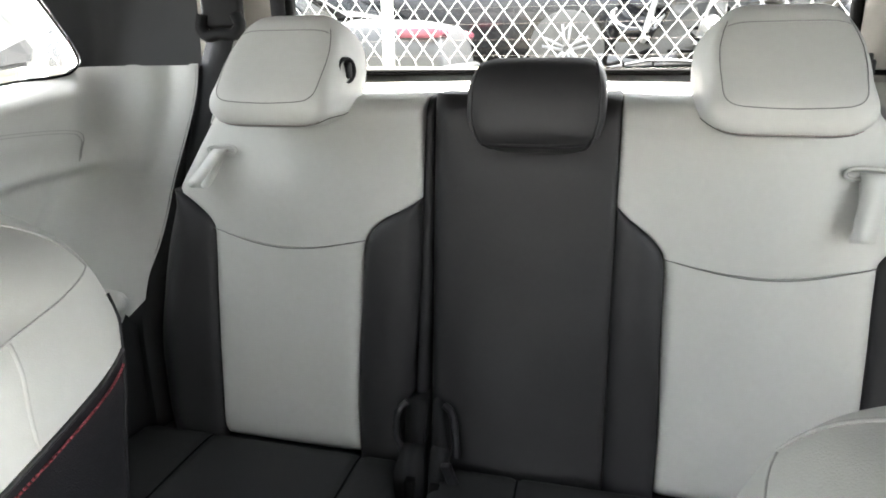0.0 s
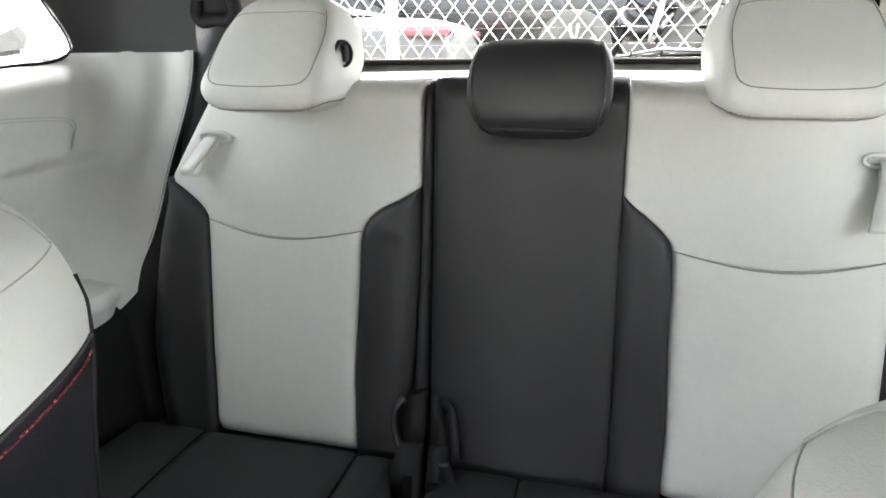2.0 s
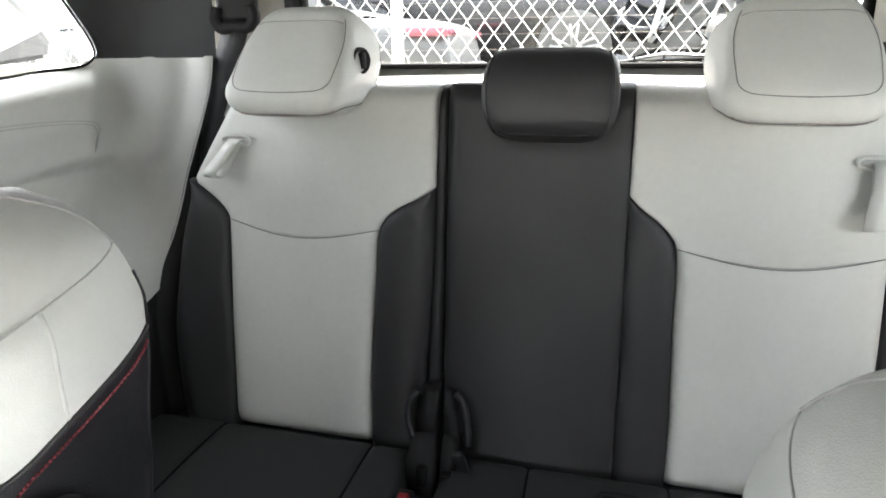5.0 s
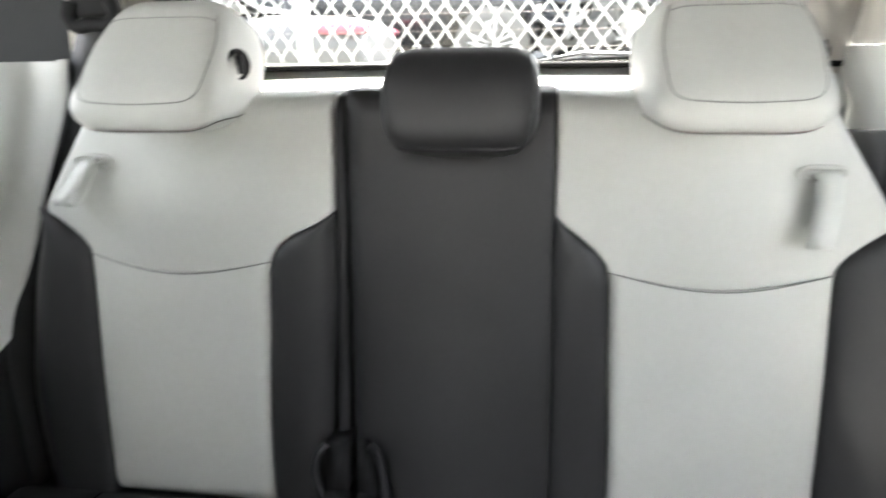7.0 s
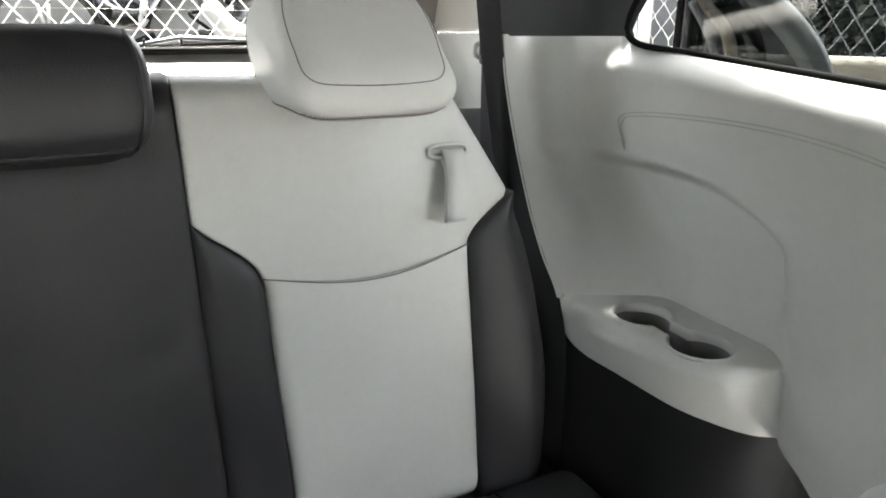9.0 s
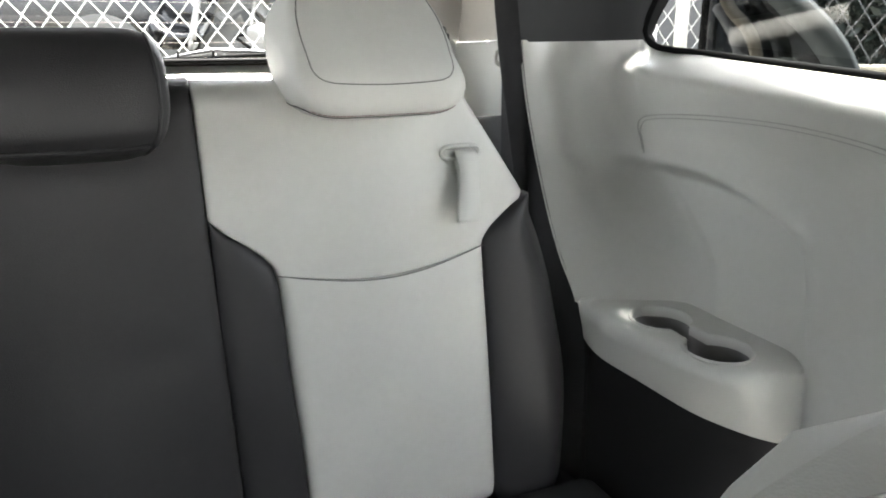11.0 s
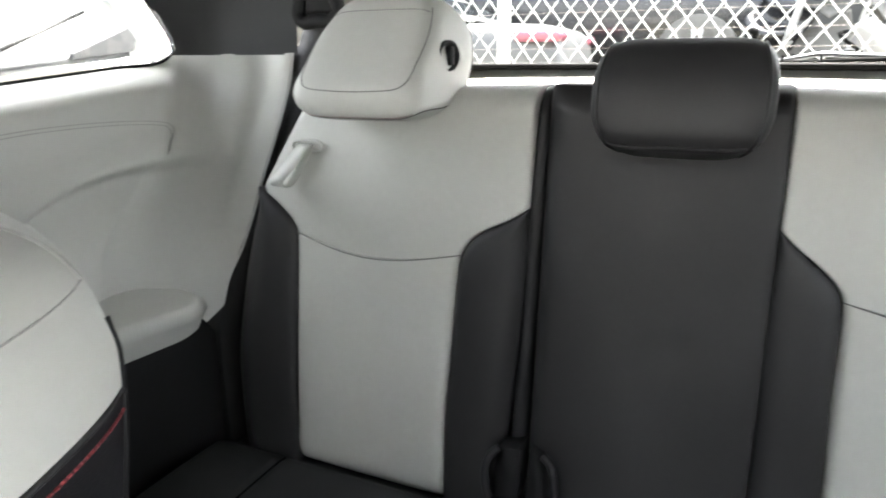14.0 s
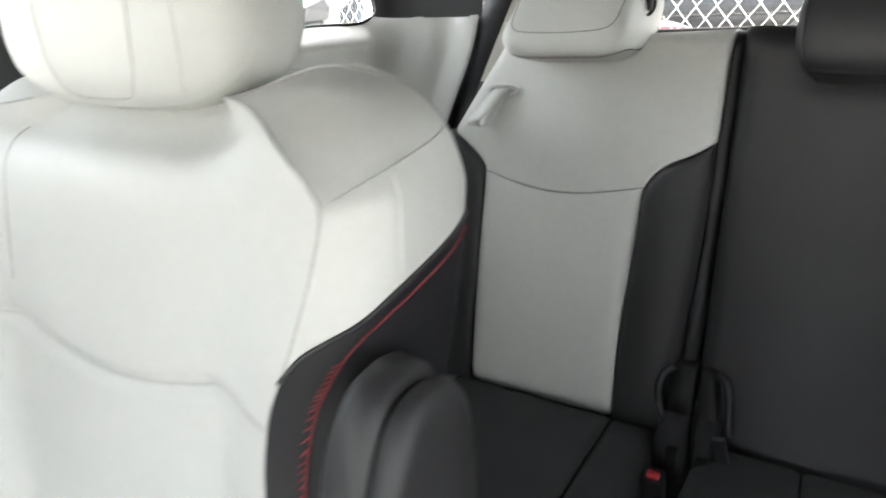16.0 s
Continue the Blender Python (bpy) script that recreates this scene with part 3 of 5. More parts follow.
PAN_OUT = curve((0.38, 0.514), (0.45, 0.513), (0.58, 0.511), (0.70, 0.507), (0.78, 0.503), (0.814, 0.502), (0.83, 0.510), (0.85, 0.531), (0.865, 0.551), (0.878, 0.570))


def headrest_shape(prof, hw, taper, power=5.0, nu=34):
    """A padded block: a side profile of (y, z) swept across a width that narrows as taper(z) says. Gives f(a, u)."""
    loop = spline([(0, y, z) for y, z in prof + prof[:1]], 8)[:-1]
    cy = sum(p.y for p in loop) / len(loop)
    cz = sum(p.z for p in loop) / len(loop)

    def f(a, u):
        i = int(a * len(loop)) % len(loop)
        g = a * len(loop) - int(a * len(loop))
        p = loop[i] * (1 - g) + loop[(i + 1) % len(loop)] * g
        k = max(0.0, 1 - abs(u) ** power) ** (1 / power)
        k = 0.02 + 0.98 * k
        z = cz + (p.z - cz) * k
        return Vector((hw * u * taper(z), cy + (p.y - cy) * k, z))
    return f, len(loop)


def block(f, n, nu=36):
    bm = bmesh.new()
    rings = []
    for j in range(nu + 1):
        u = -math.cos(math.pi * j / nu)
        rings.append([bm.verts.new(f(i / n, u)) for i in range(n)])
    for q, w in zip(rings, rings[1:]):
        for i in range(n):
            bm.faces.new((q[i], q[(i + 1) % n], w[(i + 1) % n], w[i]))
    bm.faces.new(rings[0])
    bm.faces.new(rings[-1][::-1])
    return bm


def outer_headrest(seat, x):
    """Pale headrest: sloping face pad between slanted cheeks, a stitched lip below and a release knob on one cheek."""
    prof = [(1.126, 0.992), (1.107, 1.000), (1.102, 1.024), (1.114, 1.048), (1.150, 1.088), (1.188, 1.126), (1.212, 1.147), (1.245, 1.150), (1.276, 1.122), (1.278, 1.062), (1.258, 1.014), (1.200, 0.990)]
    taper = curve((0.985, 0.70), (0.998, 0.83), (1.012, 0.93), (1.035, 0.98), (1.070, 1.02), (1.095, 1.0), (1.115, 0.94), (1.135, 0.84), (1.152, 0.74))
    m = len(prof)
    loop = spline([(0, y, z) for y, z in prof + prof[:1]], 8)[:-1]
    n = len(loop)
    cy, cz = 1.190, 1.070

    def f(a, u):
        i = int(a * n) % n
        g = a * n - int(a * n)
        p = loop[i] * (1 - g) + loop[(i + 1) % n] * g
        k = 0.03 + 0.97 * max(0.0, 1 - abs(u) ** 7) ** (1 / 7)
        y, z = cy + (p.y - cy) * k, cz + (p.z - cz) * k
        lift = max(0.0, min(1.0, (z - 1.015) / 0.05))
        lift = lift * lift * (3 - 2 * lift)
        back = max(0.0, min(1.0, (y - 1.105 - max(0, z - 1.03) * 0.95) / 0.085))
        narrow = 1 - 0.15 * lift * (1 - back)
        return Vector((0.103 * u * taper(z) * narrow, y, z))
    head = part("headrest", block(f, n, 44), LIGHT, seat, "pale grey headrest with stitched edges and release knob")
    head.location = (x, 0, 0)
    c = Vector((0, 1.19, 1.07))

    def seam(pts, r, mat, name):
        bm = bmesh.new()
        tube(bm, [c + (p - c) * 1.003 for p in pts], r, 5)
        part(name, bm, mat, head)

    edge = [(0.50, 2.30), (0.69, 2.42), (0.81, 2.72), (0.88, 3.15), (0.91, 3.7), (0.925, 4.3), (0.93, 5.0), (0.93, 5.5)]
    path = spline([(-u, a, 0) for u, a in edge[::-1]] + [(0, 2.22, 0)] + [(u, a, 0) for u, a in edge], 6)
    seam([f(p.y / m, p.x) for p in path], 0.0007, SEAMLINE, "pad_seam")
    seam([f(5.12 / m, u / 20) for u in range(-18, 19)], 0.0008, GREYSTITCH, "top_seam")
    half = [(0.6, 0.55), (0.90, 0.45), (0.96, 0.0), (0.975, -0.9), (0.98, -1.8), (0.98, -2.8), (0.975, -3.8)]
    lip = spline([(-u, a, 0) for u, a in half[::-1]] + [(0, 0.55, 0)] + [(u, a, 0) for u, a in half], 6)
    seam([f((p.y % m) / m, p.x) for p in lip], 0.0008, SEAM, "lip_seam")
    bm = bmesh.new()
    for k in range(40):
        run = [f(0.78 / m, -0.9 + 1.8 * (k + g) / 40) for g in (0.15, 0.5, 0.85)]
        tube(bm, [c + (p - c) * 1.003 for p in run], 0.0006, 5)
    part("lip_stitching", bm, LIPTHREAD, head, "faint reddish stitches")
    bm = bmesh.new()
    lathe(bm, [(0.0195, -0.012), (0.0195, 0.001), (0.0175, 0.003), (0.015, 0.0005), (0.012, -0.004)], (0, 0, 0), "x", 24)
    spot = min((f(i / n, 0.80 + 0.2 * k / 40) for i in range(n) for k in range(41)), key=lambda p: abs(p.y - 1.186) + abs(p.z - 1.077))
    turn = Matrix.Translation(spot) @ Matrix.Rotation(radians(-20), 4, "Z")
    bmesh.ops.transform(bm, matrix=turn, verts=bm.verts[:])
    bezel = part("knob_bezel", bm, BLACK, head)
    bm = bmesh.new()
    box(bm, (0.001, 0, 0), (0.012, 0.010, 0.024), 0.003)
    bmesh.ops.transform(bm, matrix=turn, verts=bm.verts[:])
    part("knob", bm, BLACK, bezel)
    for sx in (-0.05, 0.05):
        bm = bmesh.new()
        tube(bm, [(sx, 1.245, 0.98), (sx, 1.235, 1.05)], 0.006, 8)
        part("post", bm, STEEL, head)
    return head


def middle_headrest(seat):
    prof = [(1.118, 0.985), (1.108, 1.005), (1.108, 1.035), (1.118, 1.070), (1.143, 1.094), (1.185, 1.099), (1.212, 1.080), (1.215, 1.03), (1.205, 0.985), (1.160, 0.972)]
    taper = curve((0.965, 0.58), (0.976, 0.72), (0.988, 0.86), (1.005, 0.95), (1.03, 1.0), (1.055, 1.0), (1.08, 0.96), (1.105, 0.85))
    f, n = headrest_shape(prof, 0.092, taper, 7.0)
    head = part("headrest", block(f, n), DARK, seat, "black leather middle headrest with piped edge")
    head.location = (0.044, 0, -0.012)
    m = len(prof)
    c = Vector((0, 1.16, 1.03))
    for sgn in (-1, 1):
        bm = bmesh.new()
        tube(bm, [c + (f(a / 60, sgn * 0.90) - c) * 1.006 for a in range(60)], 0.0018, 6, closed=True)
        part("piping", bm, DARK, head)
    bm = bmesh.new()
    tube(bm, [c + (f(0.2 / m, u / 20) - c) * 1.008 for u in range(-17, 18)], 0.0018, 6)
    part("lower_piping", bm, DARK, head)
    for sx in (-0.05, 0.05):
        bm = bmesh.new()
        tube(bm, [(sx, 1.235, 0.97), (sx, 1.18, 1.05)], 0.006, 8)
        part("post", bm, STEEL, head)


def seat_back(seat, side, inner, pan_in):
    """One outboard seat back: two pale panels, two black bolsters. inner, pan_in: distances of its inner edge and panel edge."""
    top = 1.034

    def place(x, z, dy=0.0):
        return Vector((side * x, FACE(z) + dy, z))

    def seam_z(u):
        return 0.813 - 0.006 * u - 0.021 * math.sin(math.pi * u)
    # lower pale panel

    def low(u, v):
        zb, zt = 0.420, seam_z(u) - 0.0003
        z = zb + (zt - zb) * v
        xo, xi = PAN_OUT(z), pan_in(z)
        x = xo + (xi - xo) * u
        w = abs(xo - xi)
        d = roll(u * w, 0.016, 0.010) + roll((1 - u) * w, 0.016, 0.010) + roll((zt - z), 0.004, 0.0007) + roll(z - zb, 0.04, 0.022)
        return place(x, z, d - 0.010 * math.sin(math.pi * u) * min(1, v * 3) + 0.0015 * math.sin(9 * z + 5 * x))
    part("center_panel", sheet(low, 34, 44, (0, 0.03, 0)), LIGHT, seat, "pale leather centre panel")
    # upper pale panel reaching the shoulders

    def high(u, v):
        zb = seam_z(u) + 0.0003
        zt = top - 0.003 * math.sin(3 * u)
        z = zb + (zt - zb) * v
        xo = PAN_OUT(z) if z < 0.878 else WING(z)
        xi = pan_in(z) if z < 0.88 else inner(z)
        x = xo + (xi - xo) * u
        w = abs(xo - xi)
        edge_o = (0.016, 0.008) if z < 0.875 else (0.022, 0.030)
        d = roll(u * w, *edge_o) + roll((1 - u) * w, 0.006, 0.005) + roll(z - zb, 0.004, 0.0007) + roll(zt - z, 0.028, 0.040)
        return place(x, z, d - 0.012 * math.sin(math.pi * u) * math.sin(math.pi * min(1, v * 1.1)))
    part("upper_panel", sheet(high, 44, 44, (0, 0.07, 0)), LIGHT, seat, "pale leather upper back panel")
    # bolsters

    def outer_b(u, v):
        z = 0.385 + (0.8775 - 0.385) * v
        xo, xi = OUT(z), PAN_OUT(z) + 0.0012
        x = xo + (xi - xo) * u
        w = max(1e-4, xo - xi)
        d = roll(u * w, min(0.06, w * 0.6), 0.055 * min(1, w / 0.06)) + roll((1 - u) * w, min(0.014, w * 0.3), 0.008) + roll(z - 0.385, 0.05, 0.03)
        return place(x, z, d - 0.010 * math.sin(math.pi * u) * min(1, w / 0.08))
    part("side_bolster", sheet(outer_b, 22, 44, (0, 0.07, 0)), DARK, seat, "black leather side bolster")

    def inner_b(u, v):
        z = 0.385 + (0.8775 - 0.385) * v
        xo, xi = pan_in(z) - 0.0012, inner(z)
        x = xo + (xi - xo) * u
        w = max(1e-4, xo - xi)
        d = roll(u * w, min(0.014, w * 0.3), 0.008) + roll((1 - u) * w, min(0.022, w * 0.4), 0.016 if side < 0 else 0.006) + roll(z - 0.385, 0.05, 0.03)
        dent = 0.0035 * math.exp(-((x - 0.181) ** 2 + (z - 0.792) ** 2) / 0.010 ** 2) if side < 0 else 0.0
        return place(x, z, d - 0.008 * math.sin(math.pi * u) * min(1, w / 0.08) + 0.002 * math.sin(14 * z) + dent)
    part("side_bolster", sheet(inner_b, 20, 44, (0, 0.07, 0)), DARK, seat, "black leather side bolster")
    # thread along the curved seam
    bm = bmesh.new()
    line = []
    for k in range(31):
        u = k / 30
        z = seam_z(u)
        line.append(place(PAN_OUT(z) + (pan_in(z) - PAN_OUT(z)) * u, z, -0.010 * math.sin(math.pi * u) + 0.0012))
    tube(bm, line, 0.0009, 5)
    part("seam", bm, SEAMLINE, seat)
    # stuffing and shell behind the covers
    bm = bmesh.new()
    hull = [(0.52, 0.40), (0.60, 0.46), (0.61, 0.60), (0.59, 0.72), (0.545, 0.88), (0.465, 1.015), (inner(1.0) + 0.004, 1.02), (inner(0.5) + 0.004, 0.40)]
    a = [bm.verts.new((side * x, FACE(z) + 0.05, z)) for x, z in hull]
    b = [bm.verts.new((side * x, FACE(z) + 0.115, z)) for x, z in hull]
    bm.faces.new(a)
    bm.faces.new(b[::-1])
    for k in range(len(a)):
        bm.faces.new((a[k], b[k], b[(k + 1) % len(a)], a[(k + 1) % len(a)]))
    part("back_shell", bm, CARPET, seat, smooth=False)


def pull_strap(side):
    """Pale webbing pull loop through an oval slot near the shoulder."""
    x = side * 0.466
    t = thing("pull_strap", "pale grey webbing pull loop hanging from an oval slot", "strap", (x, FACE(0.945) - 0.012, 0.947 if side < 0 else 0.941), "seat pull loops")
    bm = bmesh.new()
    lx = 0.026
    ring = []
    for k in range(40):
        a = 2 * math.pi * k / 40
        ring.append((math.copysign(abs(math.cos(a)) ** 0.6, math.cos(a)) * lx, 0.0, math.copysign(abs(math.sin(a)) ** 0.8, math.sin(a)) * 0.0078))
    tube(bm, ring, 0.0027, 8, closed=True)
    part("slot_bezel", bm, TRIM, t)
    bm = bmesh.new()
    box(bm, (0, 0.003, 0), (0.044, 0.004, 0.007), 0.001)
    part("slot", bm, PIPE, t)
    bm = bmesh.new()
    if side < 0:
        loop = [(-0.002, 0.006, 0.002), (-0.003, -0.005, -0.001), (-0.011, -0.013, -0.013), (-0.021, -0.020, -0.028), (-0.031, -0.027, -0.041), (-0.037, -0.030, -0.049), (-0.038, -0.026, -0.057), (-0.034, -0.017, -0.058), (-0.028, -0.010, -0.050), (-0.020, -0.007, -0.036), (-0.010, -0.005, -0.018), (-0.003, -0.002, -0.006), (-0.001, 0.006, -0.003)]
        ribbon(bm, spline(loop, 5), (1, -0.15, 0.0), 0.026, 0.0018, True)
    else:
        loop = [(0.006, 0.006, 0.002), (0.006, -0.006, -0.004), (0.006, -0.015, -0.022), (0.003, -0.022, -0.044), (0.000, -0.027, -0.062), (-0.002, -0.031, -0.074), (-0.002, -0.030, -0.082), (0.000, -0.022, -0.084), (0.003, -0.016, -0.076), (0.005, -0.012, -0.055), (0.007, -0.008, -0.028), (0.006, 0.006, -0.004)]
        ribbon(bm, spline(loop, 5), (1, 0.10, 0), 0.030, 0.0022, True)
    part("webbing", bm, LIGHT, t)


def cushion(seat, x0, x1, seams):
    """A black seat cushion with lengthwise seams."""
    def f(u, v):
        x = x0 + (x1 - x0) * u
        y = 1.235 - 0.605 * v
        d = roll(u * (x1 - x0), 0.03, 0.03) + roll((1 - u) * (x1 - x0), 0.03, 0.03) + roll(v * 0.605, 0.03, 0.012) + roll((1 - v) * 0.605, 0.08, 0.07)
        z = 0.437 + 0.012 * math.sin(math.pi * min(1, v * 1.2)) - d
        z -= 0.026 * max(0.0, min(1.0, (y - 1.135) / 0.03))
        for s in seams:
            q = (x - s - 0.02 * v) / 0.006
            z -= 0.006 * math.exp(-q * q)
        return Vector((x, y, z))
    us = 90
    part("cushion", sheet(f, us, 34, (0, 0, -0.12), even=True), CLOTH, seat, "black seat cushion with lengthwise seams")
    for s in seams:
        bm = bmesh.new()
        line = [f((s + 0.02 * v - x0) / (x1 - x0), v) + Vector((0, 0, 0.0028)) for v in [0.16 + 0.76 * k / 24 for k in range(25)]]
        tube(bm, line, 0.0016, 5)
        part("cushion_seam", bm, RUBBER, seat)


def third_row():
    left = thing("rear_single_seat", "pale grey and black leather rear seat with headrest and black cushion", "car seat", (0, 0, 0), "third row seats")
    seat_back(left, -1, curve((0.38, 0.158), (0.558, 0.151), (0.744, 0.139), (0.878, 0.134), (1.04, 0.131)), curve((0.38, 0.246), (0.52, 0.249), (0.735, 0.236), (0.795, 0.232), (0.812, 0.226), (0.83, 0.214), (0.845, 0.194), (0.862, 0.160), (0.878, 0.135)))
    outer_headrest(left, -0.343)

    def gusset(u, v):
        z = 0.40 + 0.632 * v
        x = -0.153 + 0.024 * v + 0.015 * u + 0.012 * (1 - v) * u
        return Vector((x, FACE(z) + 0.013 + roll(u * 0.02, 0.004, 0.004) + roll((1 - u) * 0.02, 0.012, 0.012) + roll(1.032 - z, 0.03, 0.035), z))
    part("gusset", sheet(gusset, 10, 40, (0, 0.07, 0)), VINYL, left, "black side gusset")
    cushion(left, -0.668, -0.155, (-0.522, -0.238))
    right = thing("rear_double_seat", "pale grey and black leather rear double seat with two headrests", "car seat", (0, 0, 0), "third row seats")
    seat_back(right, 1, curve((0.38, 0.1645), (0.58, 0.162), (0.77, 0.159), (0.88, 0.159), (1.04, 0.158)), curve((0.38, 0.244), (0.49, 0.244), (0.682, 0.236), (0.79, 0.232), (0.812, 0.228), (0.83, 0.216), (0.85, 0.194), (0.865, 0.174), (0.879, 0.1605)))
    outer_headrest(right, 0.351)
    middle_headrest(right)

    def mid(u, v):
        z = 0.385 + (1.036 - 0.385) * v
        xa = -0.116 - 0.006 * (1 - v)
        xb = 0.1572 + 0.006 * (1 - v)
        x = xa + (xb - xa) * u
        w = xb - xa
        d = roll(u * w, 0.028, 0.022) + roll((1 - u) * w, 0.010, 0.006) + roll(1.036 - z + 0.012 * (1 - u) ** 6, 0.035, 0.04) + roll(z - 0.385, 0.06, 0.04)
        # a shallow sitting crease across one half
        crease = 0.0035 * math.exp(-((z - 0.735 - 0.1 * (x - 0.11)) / 0.011) ** 2) * smooth((x - 0.03) / 0.06) * smooth((0.155 - x) / 0.03)
        # hollow under the headrest
        q = ((x - 0.044) / 0.10) ** 4 + ((z - 1.01) / 0.055) ** 4
        return Vector((x, FACE(z) + d - 0.010 * math.sin(math.pi * u) + 0.012 * math.exp(-q) + 0.002 * math.sin(11 * z) * math.sin(20 * x) + crease, z))
    part("middle_panel", sheet(mid, 40, 60, (0, 0.08, 0)), DARK, right, "black leather middle back panel")
    cushion(right, -0.105, 0.668, (0.030, 0.243, 0.522))
    # added black block, hides the sunlit load space behind the gap between cushions
    bm = bmesh.new()
    box(bm, (-0.130, 1.215, 0.29), (0.048, 0.09, 0.40), 0.006)
    part("gap_block", bm, BLACK, right)
    for s in (-1, 1):
        pull_strap(s)
    # hinge covers in the gap between the seats: a tall plate, a splayed foot with a slot, a padded flap beside it
    def slab(front, depth):
        b2 = bmesh.new()
        q = [b2.verts.new(p) for p in front]
        w = [b2.verts.new((p[0], p[1] + depth, p[2])) for p in front]
        b2.faces.new(q)
        b2.faces.new(w[::-1])
        for k in range(len(q)):
            b2.faces.new((q[k], w[k], w[(k + 1) % len(q)], q[(k + 1) % len(q)]))
        bmesh.ops.bevel(b2, geom=b2.edges[:], offset=0.0022, segments=2, affect="EDGES")
        return b2
    for plate, foot, slot, flap, pos in (
            (((-0.155, 1.150, 0.545), (-0.121, 1.150, 0.552), (-0.120, 1.128, 0.474), (-0.154, 1.128, 0.470)),
             ((-0.154, 1.120, 0.482), (-0.119, 1.120, 0.484), (-0.113, 1.083, 0.440), (-0.110, 1.072, 0.402), (-0.154, 1.074, 0.402), (-0.158, 1.080, 0.440), (-0.161, 1.088, 0.458)),
             (-0.130, 1.080, 0.436), ((-0.152, 1.142, 0.549), (-0.164, 1.134, 0.536), (-0.169, 1.130, 0.515), (-0.165, 1.126, 0.488), (-0.154, 1.120, 0.464)), (-0.137, 1.11, 0.41)),
            (((-0.110, 1.150, 0.551), (-0.090, 1.150, 0.547), (-0.077, 1.120, 0.478), (-0.106, 1.124, 0.474)),
             ((-0.106, 1.118, 0.486), (-0.077, 1.114, 0.486), (-0.078, 1.083, 0.446), (-0.080, 1.072, 0.402), (-0.103, 1.072, 0.402), (-0.101, 1.083, 0.446)),
             (-0.090, 1.078, 0.432), ((-0.089, 1.142, 0.550), (-0.076, 1.134, 0.543), (-0.070, 1.130, 0.520), (-0.067, 1.126, 0.495), (-0.065, 1.120, 0.470)), (-0.092, 1.11, 0.41))):
        t = thing("seat_hinge_cover", "black plastic seat hinge cover with a slotted foot", "hinge cover", pos, "hinge covers")
        o = Vector(pos)
        part("cover", slab([Vector(p) - o for p in plate], 0.05), BLACK, t)
        part("foot", slab([Vector(p) - o for p in foot], 0.045), BLACK, t)
        bm = bmesh.new()
        box(bm, Vector(slot) - o, (0.016, 0.014, 0.034), 0.002)
        part("slot", bm, RUBBER, t)
        bm = bmesh.new()
        tube(bm, spline([Vector(p) + Vector((0, 0.006, 0)) - o for p in flap], 6), 0.0062, 8)
        part("flap", bm, VINYL, t, "black leather edge flap")
        if pos[0] > -0.1:
            bm = bmesh.new()
            box(bm, Vector((-0.066, 1.088, 0.462)) - o, (0.017, 0.010, 0.060), 0.003, Matrix.Rotation(radians(-10), 4, "Y") @ Matrix.Rotation(radians(20), 4, "X"))
            part("lever", bm, VINYL, t, "grey satin fold lever")
    for x, y, z in ((-0.139, 1.018, 0.436), (0.163, 1.070, 0.442), (0.191, 1.075, 0.442)):
        t = thing("seat_belt_buckle", "black seat belt buckle with a red release button", "buckle", (x, y, z), "belt buckles")
        bm = bmesh.new()
        box(bm, (0, 0.012, -0.022), (0.027, 0.026, 0.060), 0.005, Matrix.Rotation(radians(20), 4, "X"))
        part("housing", bm, BLACK, t)
        bm = bmesh.new()
        box(bm, (0, -0.001, 0.002), (0.017, 0.010, 0.022), 0.003, Matrix.Rotation(radians(20), 4, "X"))
        part("button", bm, RED, t)
    t = thing("buckle_pocket", "black moulded buckle pocket in the seat cushion", "pocket", (0.177, 1.077, 0.44))
    bm = bmesh.new()
    tube(bm, [(0.034 * math.copysign(abs(math.cos(a)) ** 0.5, math.cos(a)), 0.02 * math.copysign(abs(math.sin(a)) ** 0.5, math.sin(a)), 0.004) for a in [2 * math.pi * k / 32 for k in range(32)]], 0.004, 6, closed=True)
    part("rim", bm, BLACK, t)


def seat_belt(side):
    t = thing("seat_belt", "black seat belt running down from a pillar guide", "seat belt", (side * 0.58, 1.36, 1.14), "rear seat belts")
    bm = bmesh.new()
    pts = [(side * 0.564, 1.376, 1.135), (side * 0.599, 1.37, 1.05), (side * 0.637, 1.36, 0.95), (side * 0.655, 1.345, 0.87), (side * 0.66, 1.33, 0.70)] if side < 0 else [(side * 0.618, 1.37, 1.22), (side * 0.633, 1.365, 1.06), (side * 0.645, 1.358, 0.96), (side * 0.655, 1.35, 0.86), (side * 0.66, 1.335, 0.70)]
    o = t.location
    ribbon(bm, [p - o for p in spline(pts, 8)], (1, -0.1, 0), 0.056 if side < 0 else 0.038, 0.0016)
    part("webbing", bm, WEB, t)
    c = Vector(pts[0]) - o
    bm = bmesh.new()
    tube(bm, spline([c + Vector(d) for d in ((-0.036, -0.004, 0.030), (-0.040, -0.006, 0.006), (-0.026, -0.008, -0.008), (0.0, -0.009, -0.004), (0.026, -0.008, -0.006), (0.040, -0.006, 0.010), (0.032, -0.004, 0.030))], 6), 0.0115, 8)
    part("guide", bm, BLACK, t)
    bm = bmesh.new()
    box(bm, c + Vector((0, 0.006, 0.035)), (0.085, 0.02, 0.06), 0.009)
    part("guide_plate", bm, BLACK, t)


third_row()
for s in (-1, 1):
    seat_belt(s)
bm = bmesh.new()
ribbon(bm, [(-0.503, 1.47, 1.31), (-0.500, 1.47, 1.25), (-0.490, 1.46, 1.08), (-0.49, 1.45, 0.9)], (1, 0, 0), 0.030, 0.0016)
